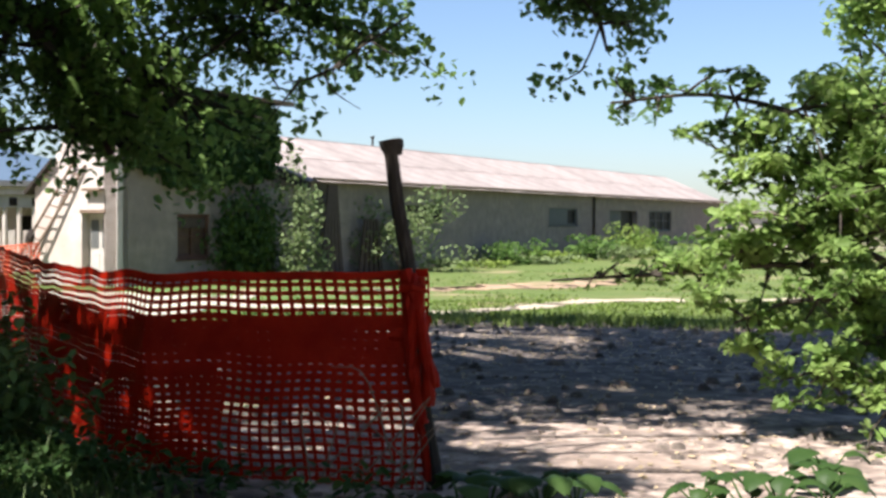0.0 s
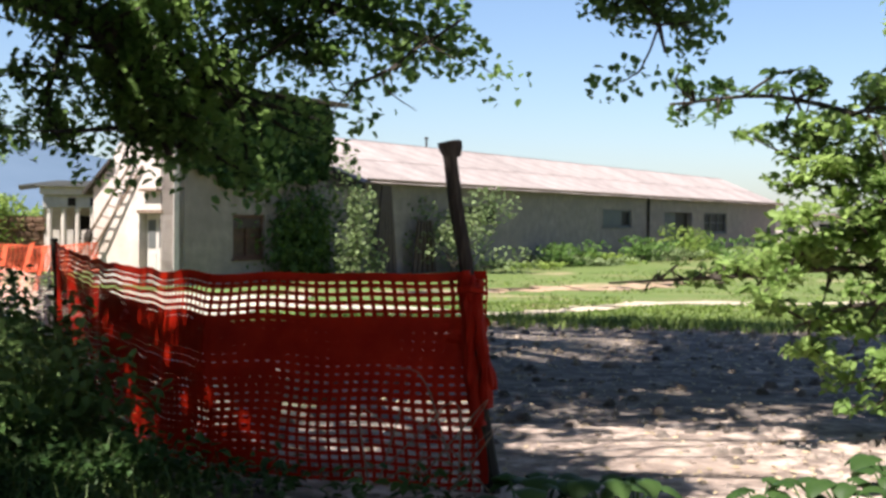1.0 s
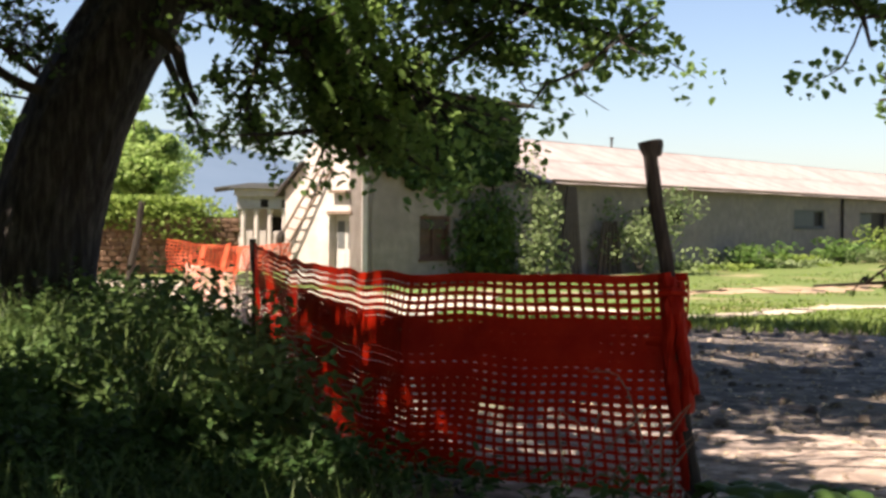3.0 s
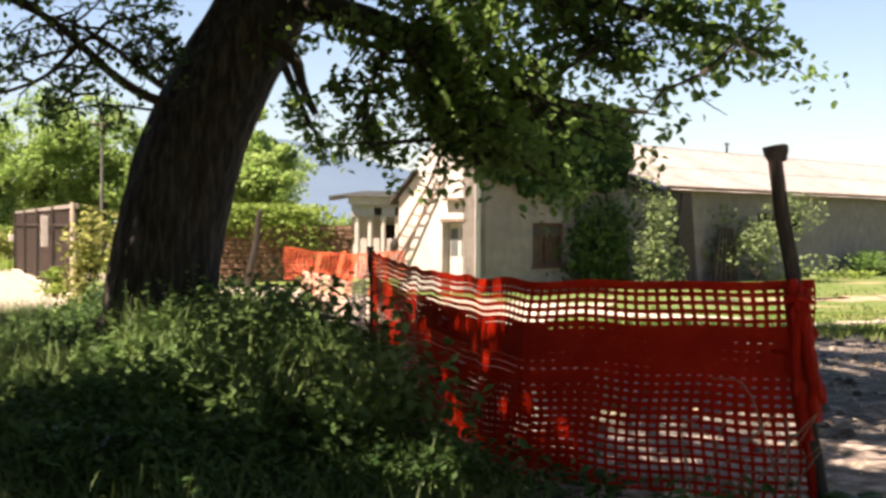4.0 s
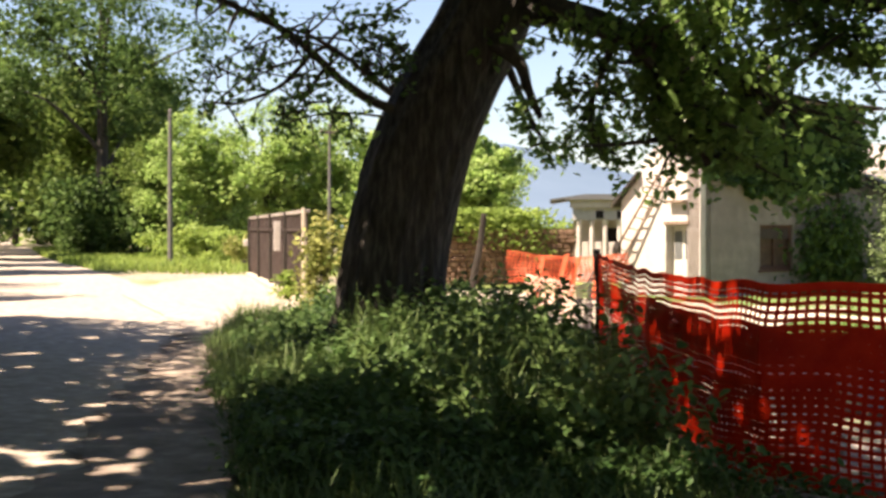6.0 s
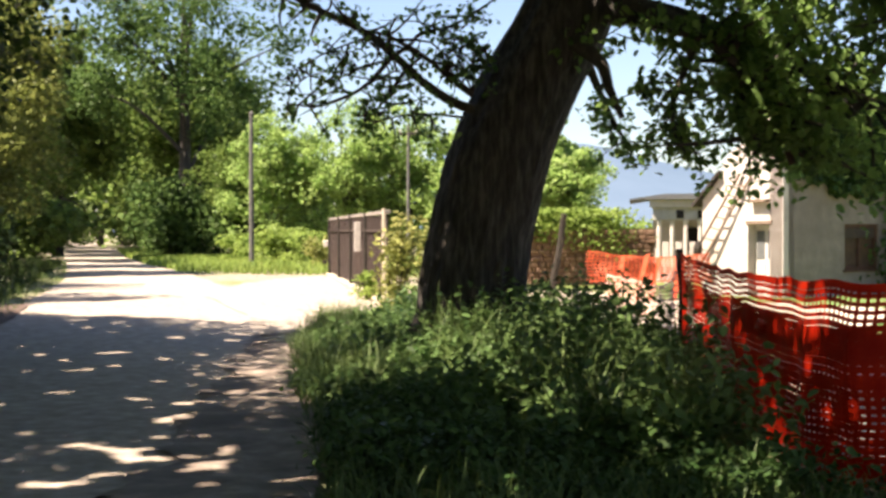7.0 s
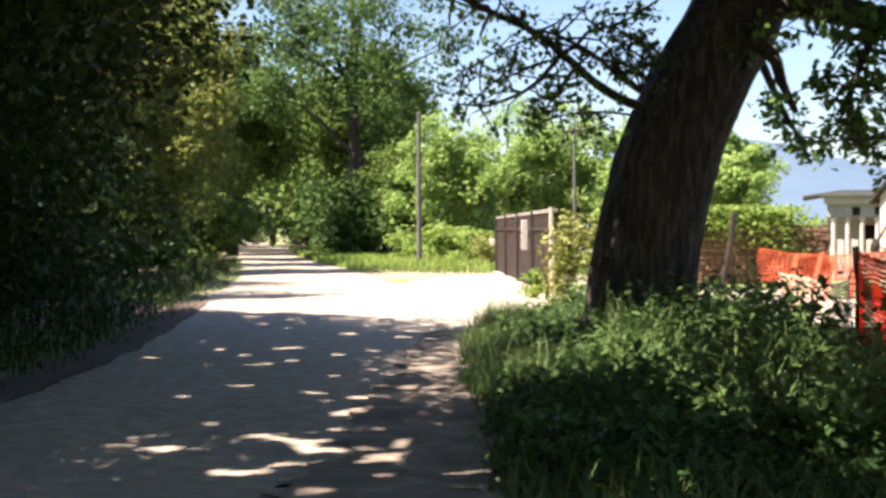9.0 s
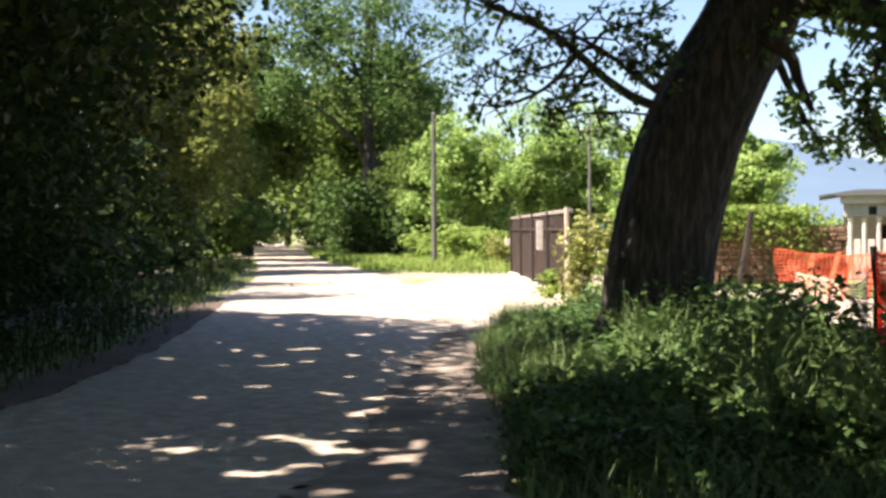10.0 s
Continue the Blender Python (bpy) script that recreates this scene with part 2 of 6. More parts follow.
def curve(pts, n):
    """n points on a smooth way through pts."""
    pts = np.asarray(pts, float)
    ext = np.vstack([2 * pts[0] - pts[1], pts, 2 * pts[-1] - pts[-2]])
    out = []
    for t in np.linspace(0, len(pts) - 1, n):
        i = min(int(t), len(pts) - 2)
        f = t - i
        p0, p1, p2, p3 = ext[i:i + 4]
        out.append(0.5 * (2 * p1 + (p2 - p0) * f + (2 * p0 - 5 * p1 + 4 * p2 - p3) * f * f + (3 * p1 - p0 - 3 * p2 + p3) * f ** 3))
    return np.array(out)


def puff(rng, n):
    """n offsets in a soft ball with no strays."""
    d = rng.normal(0, 1, (n, 3))
    return d * np.minimum(1, 1.7 / (np.linalg.norm(d, axis=1, keepdims=True) + 1e-9))


def leaf_cloud(rng, centres, size, droop=0.35, aspect=0.75, plain=False):
    """Leaves of two quads, folded along the midrib, at the centres. Returns verts, faces."""
    n = len(centres)
    a = rng.uniform(0, 2 * np.pi, n)
    tilt = rng.normal(-droop, 0.5, n)
    d = np.stack([np.cos(a) * np.cos(tilt), np.sin(a) * np.cos(tilt), np.sin(tilt)], 1)
    s = np.cross(d, rng.normal(0, 0.45, (n, 3)) + [0, 0, 1])
    s /= np.linalg.norm(s, axis=1, keepdims=True) + 1e-9
    up = np.cross(s, d)
    length = (size * rng.uniform(0.65, 1.25, n))[:, None]
    w = length * aspect * 0.5
    c = np.asarray(centres) - d * length * 0.5
    v = np.stack([c, c + d * length * 0.28 + s * w * 0.9 + up * w * 0.25, c + d * length * 0.68 + s * w * 0.75 + up * w * 0.2, c + d * length - up * w * 0.2,
                  c + d * length * 0.68 - s * w * 0.75 + up * w * 0.2, c + d * length * 0.28 - s * w * 0.9 + up * w * 0.25], 1).reshape(-1, 3)
    if plain:
        v = v.reshape(-1, 6, 3)
        v = np.stack([v[:, 0], (v[:, 1] + v[:, 2]) / 2, v[:, 3], (v[:, 4] + v[:, 5]) / 2], 1).reshape(-1, 3)
        return v, np.arange(n)[:, None] * 4 + [0, 1, 2, 3]
    k = np.arange(n)[:, None] * 6
    f = np.concatenate([k + [0, 1, 2, 3], k + [0, 3, 4, 5]], 0)
    return v, f


def blades(rng, roots, height, width, lean=0.45):
    """Bent grass blades of three quads each from the roots."""
    n = len(roots)
    a = rng.uniform(0, 2 * np.pi, n)
    h = (height * rng.uniform(0.5, 1.2, n))[:, None]
    out = np.stack([np.cos(a), np.sin(a), 0 * a], 1) * rng.uniform(0.1, lean, n)[:, None] * 2
    s = np.stack([-np.sin(a), np.cos(a), 0 * a], 1) * width * 0.5
    z = np.array([0, 0, 1.0])
    rows = []
    for f, ww in ((0, 1.0), (0.4, 1.0), (0.75, 0.75), (1.0, 0.12)):
        c = roots + h * (z * (f - 0.22 * f * f * np.linalg.norm(out, axis=1, keepdims=True)) + out * f * f * 0.6)
        rows += [c - s * ww, c + s * ww]
    v = np.stack(rows, 1).reshape(-1, 3)
    k = np.arange(n)[:, None] * 8
    return v, np.concatenate([k + [0, 1, 3, 2], k + [2, 3, 5, 4], k + [4, 5, 7, 6]], 0)


def inside(poly, p):
    """Which of the points p lie in the polygon (plan view)."""
    p, poly = np.asarray(p), np.asarray(poly, float)
    hit = np.zeros(len(p), bool)
    for (x0, y0), (x1, y1) in zip(poly, np.roll(poly, -1, 0)):
        hit ^= ((y0 > p[:, 1]) != (y1 > p[:, 1])) & (p[:, 0] < (x1 - x0) * (p[:, 1] - y0) / (y1 - y0 + 1e-12) + x0)
    return hit


def scatter(rng, poly, n):
    poly = np.asarray(poly, float)
    lo, hi = poly.min(0), poly.max(0)
    p = rng.uniform(lo, hi, (n * 4, 2))
    p = p[inside(poly, p)][:n]
    return np.column_stack([p, ground_z(p[:, 0], p[:, 1])])


def ground_z(x, y):
    """The lie of the land: level by the road, a little lower in the farmyard."""
    x, y = np.asarray(x, float), np.asarray(y, float)
    yard = np.clip((y - 0.2 * np.abs(x + 2) - 16) / 20, 0, 1) * np.clip((x + 26) / 10, 0, 1)
    return -0.35 * yard * yard * (3 - 2 * yard) + 0.025 * np.sin(x * 0.9 + 1.3 * np.sin(y * 0.37)) * np.sin(y * 0.7 + 0.5)

# ---- the ground ----
def grid_lines(marks):
    out = []
    for (a, b, n) in marks:
        out += list(np.linspace(a, b, n, endpoint=False))
    return np.array(out + [marks[-1][1]])


GX = grid_lines([(-3200, -200, 12), (-200, -60, 14), (-60, -30, 20), (-30, 12, 120), (12, 60, 24), (60, 200, 8), (200, 3200, 8)])
GY = grid_lines([(-3200, -100, 8), (-100, -6, 10), (-6, 40, 130), (40, 110, 35), (110, 400, 12), (400, 4200, 8)])
gx, gy = np.meshgrid(GX, GY)
gv = np.stack([gx, gy, ground_z(gx, gy)], 2).reshape(-1, 3)
ci, cj = np.meshgrid(np.arange(len(GX) - 1), np.arange(len(GY) - 1))
k0 = (cj * len(GX) + ci).ravel()
ground = many("ground", gv, np.stack([k0, k0 + 1, k0 + 1 + len(GX), k0 + len(GX)], 1), M_SOIL)
tagged(ground, "bare brown soil with patches of short grass", "ground", kind="structure")


def strip(name, left, right, n, across, lift, material, label, category, rough=0.0):
    """A sheet between two edges, lying just above the ground."""
    a, b = curve(left, n), curve(right, n)
    rng = np.random.default_rng(5)
    a = a + rng.normal(0, rough, a.shape)
    b = b + rng.normal(0, rough, b.shape)
    f = np.linspace(0, 1, across)
    p = a[:, None, :] * (1 - f)[None, :, None] + b[:, None, :] * f[None, :, None]
    z = ground_z(p[..., 0], p[..., 1]) + lift + 0.012 * np.sin(p[..., 0] * 2.1) * np.sin(p[..., 1] * 1.7)
    v = np.concatenate([p, z[..., None]], 2).reshape(-1, 3)
    i, j = np.meshgrid(np.arange(across - 1), np.arange(n - 1))
    k = (j * across + i).ravel()
    return tagged(many(name, v, np.stack([k, k + 1, k + 1 + across, k + across], 1), material), label, category, kind="structure")


ROAD_L = [(-4.5, -8), (-7.2, 1.5), (-9.86, 6.47), (-14.3, 12.3), (-20.0, 18.8), (-30.8, 30.9), (-45.4, 45.9), (-66.0, 66.4), (-92, 93), (-121, 122)]
ROAD_R = [(3.0, -8), (-2.6, 2.0), (-4.6, 5.8), (-7.05, 9.7), (-9.6, 13.6), (-19.6, 25.6), (-32.0, 38.0), (-39.2, 44.6), (-51.6, 56.9), (-68.6, 74.8), (-121, 128)]
strip("road", ROAD_L, ROAD_R, 120, 14, 0.03, M_ROAD, "pale dusty gravel country road with worn edges", "road", 0.05)
strip("driveway", [(-9.3, 13.4), (-11.5, 17.5), (-15.0, 25.0), (-19.2, 31.5)], [(-20.0, 24.5), (-22.5, 29.0), (-24.0, 33.0), (-24.6, 36.4)], 30, 20, 0.045,
      M_ROAD, "bright gravel turn-in before the metal gate", "driveway", 0.04)
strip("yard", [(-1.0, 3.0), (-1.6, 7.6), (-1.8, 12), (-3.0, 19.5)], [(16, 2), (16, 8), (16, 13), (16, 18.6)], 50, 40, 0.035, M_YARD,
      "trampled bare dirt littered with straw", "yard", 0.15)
strip("sunlit_straw_ground", [(-0.4, 4.0), (-0.9, 6.6), (-1.9, 8.0), (-2.3, 9.5)], [(9, 3.6), (9, 6.8), (9, 8.8), (9, 10.6)], 40, 40, 0.05, M_DRY, "pinkish earth strewn with chaff, painted paler where the sun falls", "ground", 0.12)
strip("lawn", [(-14, 21), (-4, 19.8), (6, 18.9), (30, 20)], [(-14, 46), (-2, 52), (16, 75), (40, 95)], 40, 40, 0.02, M_TURF, "patchy sunlit turf worn to bare earth", "lawn", 0.2)
strip("courtyard", [(-17.0, 29.0), (-12.0, 22.5), (-8.0, 19.6), (-4.5, 18.8)], [(-15.5, 36), (-11.5, 33), (-8.6, 31), (-4.0, 29)], 30, 16, 0.04, M_TRACK, "pale trodden earth of the courtyard", "courtyard", 0.15)
strip("road_shoulder", [(-3.5, 2.0), (-5.35, 5.4), (-7.75, 9.3), (-10.1, 12.9), (-11.6, 15.4)], [(-2.4, 2.0), (-4.2, 5.8), (-6.6, 9.8), (-9.0, 13.6), (-11.2, 17.0)], 90, 8, 0.052, M_SHOULDER,
      "dark trodden earth along the road edge", "shoulder", 0.09)
strip("road_bank", [(-7.9, 1.3), (-10.5, 6.35), (-14.8, 12.1), (-20.5, 18.6)], [(-7.0, 1.6), (-9.75, 6.55), (-14.2, 12.4), (-19.9, 18.9)], 70, 6, 0.05, M_BANK,
      "bare brown earth at the foot of the wood", "bank", 0.035)
TRACK_L = [(-6.0, 24.5), (-0.2, 21.8), (0.7, 22.4), (1.7, 23.9), (3.2, 26.7), (9, 28.2)]
TRACK_R = [(-6.0, 27.5), (-0.2, 23.4), (0.7, 24.1), (1.9, 25.8), (3.4, 28.3), (9, 29.5)]
WORN_L = [(-3.0, 31.5), (0.0, 33.6), (2.0, 35.0), (4.0, 37.0), (5.5, 40.0)]
WORN_R = [(-3.5, 33.0), (0.0, 36.0), (2.0, 37.6), (4.0, 39.4), (5.5, 40.6)]
strip("farm_track", TRACK_L, TRACK_R, 30, 5, 0.03, M_TRACK, "pale sandy wheel track through grass", "track", 0.3)
strip("worn_ground", WORN_L, WORN_R, 30, 5, 0.03, M_WORN, "worn pinkish bare earth in the grass", "ground", 0.5)

# ---- far hills ----
def hills():
    a = np.linspace(radians(-75), radians(75), 140)
    h = 40 + 62 * np.exp(-((a - 0.42) / 0.24) ** 2) + 25 * np.exp(-((a - 0.95) / 0.25) ** 2) + 3 * np.sin(a * 23) + 2 * np.sin(a * 51)
    h *= np.clip((a - 0.08) / 0.30, 0.02, 1) ** 0.8 * np.clip((0.62 - a) / 0.12, 0.1, 1)
    vs, fs = [], []
    for i, (w, t) in enumerate(zip(a, h)):
        for r, z in ((1500, -5), (1800, t * 0.75), (2200, t * 1.40)):
            vs.append((-math.sin(w) * r, math.cos(w) * r, z))
    for i in range(len(a) - 1):
        for k in range(2):
            fs.append((i * 3 + k, i * 3 + k + 1, i * 3 + k + 4, i * 3 + k + 3))
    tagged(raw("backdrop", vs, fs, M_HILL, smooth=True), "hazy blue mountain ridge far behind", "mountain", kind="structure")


hills()

# ---- buildings ----
def wall_bm(length, height, thick, holes=(), top=None):
    """A wall along x from 0, its outer face at y = 0, with holes (x0, z0, x1, z1) right through it."""
    bm = bmesh.new()
    xs = sorted({0, length, *[h[0] for h in holes], *[h[2] for h in holes]})
    zs = sorted({0, height, *[h[1] for h in holes], *[h[3] for h in holes]})
    solid = {(i, j) for i in range(len(xs) - 1) for j in range(len(zs) - 1)
             if not any(h[0] <= xs[i] < h[2] and h[1] <= zs[j] < h[3] for h in holes)}
    seen = {}

    def at(i, y, j):
        if (i, y, j) not in seen:
            seen[i, y, j] = bm.verts.new((xs[i], y * thick, zs[j]))
        return seen[i, y, j]
    for i, j in solid:
        bm.faces.new((at(i, 0, j), at(i + 1, 0, j), at(i + 1, 0, j + 1), at(i, 0, j + 1)))
        bm.faces.new((at(i, 1, j), at(i, 1, j + 1), at(i + 1, 1, j + 1), at(i + 1, 1, j)))
        for (di, dj), (p, q) in (((-1, 0), ((0, 0), (0, 1))), ((1, 0), ((1, 0), (1, 1))), ((0, -1), ((0, 0), (1, 0))), ((0, 1), ((0, 1), (1, 1)))):
            if (i + di, j + dj) not in solid:
                bm.faces.new((at(i + p[0], 0, j + p[1]), at(i + q[0], 0, j + q[1]), at(i + q[0], 1, j + q[1]), at(i + p[0], 1, j + p[1])))
    bmesh.ops.recalc_face_normals(bm, faces=bm.faces)
    return bm


def move(bm, m):
    bmesh.ops.transform(bm, matrix=m, verts=bm.verts)
    return bm


def prism(pts, y0, y1):
    """An upright slab: outline pts (x, z), from y0 to y1."""
    bm = bmesh.new()
    a = [bm.verts.new((x, y0, z)) for x, z in pts]
    b = [bm.verts.new((x, y1, z)) for x, z in pts]
    bm.faces.new(a)
    bm.faces.new(b[::-1])
    n = len(pts)
    for i in range(n):
        bm.faces.new((a[i], b[i], b[(i + 1) % n], a[(i + 1) % n]))
    bmesh.ops.recalc_face_normals(bm, faces=bm.faces)
    return bm


def window(parent, x0, z0, x1, z1, material, bars=1, cross=1, depth=0.12, glass=M_DARK):
    """A framed window in a wall whose outer face is y = 0."""
    w = part("window", boxed(x0 + 0.02, depth + 0.05, z0 + 0.02, x1 - 0.02, depth + 0.08, z1 - 0.02), glass, parent, "dark panes")
    fb = bmesh.new()
    t = 0.09
    for a, b, c, d in ((x0, z0, x0 + t, z1), (x1 - t, z0, x1, z1), (x0 + t, z0, x1 - t, z0 + t), (x0 + t, z1 - t, x1 - t, z1)):
        box(fb, a, depth - 0.06, b, c, depth + 0.03, d, 0.008)
    part("frame", fb, material, w, "weathered frame")
    for i in range(bars):
        x = x0 + (x1 - x0) * (i + 1) / (bars + 1)
        part("mullion", boxed(x - 0.03, depth - 0.03, z0 + t, x + 0.03, depth + 0.02, z1 - t), material, w)
    for i in range(cross):
        z = z0 + (z1 - z0) * (i + 1) / (cross + 1)
        part("glazing_bar", boxed(x0 + t, depth - 0.02, z - 0.025, x1 - t, depth + 0.015, z + 0.025), material, w)
    part("sill", boxed(x0 - 0.06, -0.06, z0 - 0.06, x1 + 0.06, depth, z0, 0.01), material, w)
    return w


FARM = (-8.69, 34.62, -0.37)
FARM_TURN = 63.2


FLIP = Matrix(((0, 1, 0, 0), (1, 0, 0, 0), (0, 0, 1, 0), (0, 0, 0, 1)))


def farmhouse():
    h = empty("farmhouse", FARM, "two-storey plastered farmhouse with one sunlit and one shaded side", "house", turn=FARM_TURN)
    wt, ht = 0.45, 5.5
    part("wall", wall_bm(7.2, ht, wt, [(2.55, 0.75, 4.05, 2.02)]), M_PLASTER, h, "lime-plastered wall in shade, its grey darkened to hold the shade")
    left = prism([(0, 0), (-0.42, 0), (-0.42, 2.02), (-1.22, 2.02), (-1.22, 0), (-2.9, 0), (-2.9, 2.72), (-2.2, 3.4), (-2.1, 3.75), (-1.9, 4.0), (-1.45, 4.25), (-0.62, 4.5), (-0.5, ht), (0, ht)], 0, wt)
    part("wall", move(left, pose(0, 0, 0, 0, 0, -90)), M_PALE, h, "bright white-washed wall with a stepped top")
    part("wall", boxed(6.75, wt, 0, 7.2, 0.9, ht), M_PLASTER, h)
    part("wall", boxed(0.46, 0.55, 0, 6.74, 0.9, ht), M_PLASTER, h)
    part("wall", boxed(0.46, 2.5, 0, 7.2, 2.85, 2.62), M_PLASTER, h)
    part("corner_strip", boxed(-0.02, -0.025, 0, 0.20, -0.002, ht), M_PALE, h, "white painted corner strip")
    w = window(h, 2.55, 0.75, 4.05, 2.02, M_BROWN, 1, 1, glass=M_SHUTTER)
    part("head", boxed(2.66, 0.08, 1.62, 3.94, 0.12, 1.92), M_BOARD, w, "dark board across the window head")
    d = part("door", boxed(0.30, 0.43, 0.0, 0.34, 1.21, 2.0), M_GREYWOOD, h, "grey plank door with dull glazed panes")
    for y in (0.47, 0.85):
        part("panel", boxed(0.28, y, 0.15, 0.30, y + 0.32, 0.95, 0.008), M_GREYWOOD, d)
        part("pane", boxed(0.285, y + 0.03, 1.08, 0.30, y + 0.29, 1.85), M_SLATE, d)
    part("lintel", boxed(-0.035, 0.36, 2.03, 0.02, 1.28, 2.12, 0.006), M_OLDWOOD, h, "brown wooden lintel")
    part("canopy", boxed(-0.22, 0.42, 2.62, 0.0, 1.05, 2.70, 0.01), M_OLDWOOD, h, "small weathered board over the door")
    part("roof", prism([(-0.4, 5.5), (7.85, 5.5), (7.85, 5.61), (-0.4, 5.61)], -0.45, 1.1), M_TILE, h, "low dark roof with overhanging eaves")
    part("roof", move(prism([(0.9, 4.40), (0.9, 4.48), (2.1, 3.56), (2.1, 3.48)], 0.46, 7.2), FLIP), M_TILE, h, "lower tiled roof behind the stepped wall")
    part("roof", move(prism([(2.1, 3.46), (2.13, 3.53), (3.15, 2.60), (3.1, 2.53)], -0.2, 4.8), FLIP), M_POST, h, "dark lean-to roof edge")
    return h


def rear_house():
    """The lower wing with the columned porch, behind the farmhouse."""
    h = empty("porch_house", (-15.9, 45.2, -0.37), "low white house with a columned porch and grey roof", "house", turn=20.0)
    part("wall", wall_bm(8.0, 3.0, 0.4, [(1.0, 0.0, 1.9, 2.1), (3.0, 0.9, 4.0, 2.1)]), M_PALE, h)
    part("wall", boxed(0.0, 0.4, 0, 0.4, 5.0, 3.0), M_PALE, h)
    part("wall", boxed(0.4, 4.6, 0, 8.0, 5.0, 3.0), M_PALE, h)
    d = part("door", boxed(1.0, 0.25, 0, 1.9, 0.3, 2.1), M_GREYWOOD, h)
    part("pane", boxed(1.15, 0.235, 1.1, 1.75, 0.25, 1.95), M_DARK, d)
    window(h, 3.0, 0.9, 4.0, 2.1, M_GREYWOOD)
    for x in (0.12, 0.58, 1.05, 1.55, 2.05, 2.65, 3.3, 4.1):
        part("column", tube(bmesh.new(), [(x, -1.5, 0), (x, -1.5, 0.12), (x, -1.5, 0.14), (x, -1.5, 2.08), (x, -1.5, 2.10), (x, -1.5, 2.22)], [0.12, 0.12, 0.085, 0.08, 0.11, 0.11], 10),
             M_PALE, h, "white round column")
    for x0 in (0.24, 0.70, 1.18, 1.68, 2.2, 2.84, 3.55):
        part("parapet", boxed(x0, -1.54, 0, x0 + 0.22, -1.46, 1.45, 0.01), M_PALE, h, "white panel between the columns")
    part("frieze", boxed(-0.1, -1.62, 2.23, 8.0, -1.38, 2.66), M_PALEGREY, h, "pale grey band above the columns")
    for x0 in (0.72, 1.46, 2.3, 3.2):
        part("pane", boxed(x0, -1.64, 2.28, x0 + 0.26, -1.621, 2.56), M_DARK, h, "small dark square pane")
    part("beam", boxed(-0.2, -1.75, 2.67, 8.0, -1.30, 2.93), M_PALE, h, "white porch beam")
    part("porch_roof", prism([(-0.35, 2.94), (8.2, 2.94), (8.2, 3.04), (-0.35, 3.04)], -1.9, 0.1), M_SLATE, h)
    part("roof", prism([(-0.9, 2.92), (0.0, 3.05), (8.5, 3.05), (8.5, 3.14), (0.35, 3.16), (-0.9, 2.98)], -1.2, 5.4), M_SLATE, h, "shallow dark slate-grey roof")


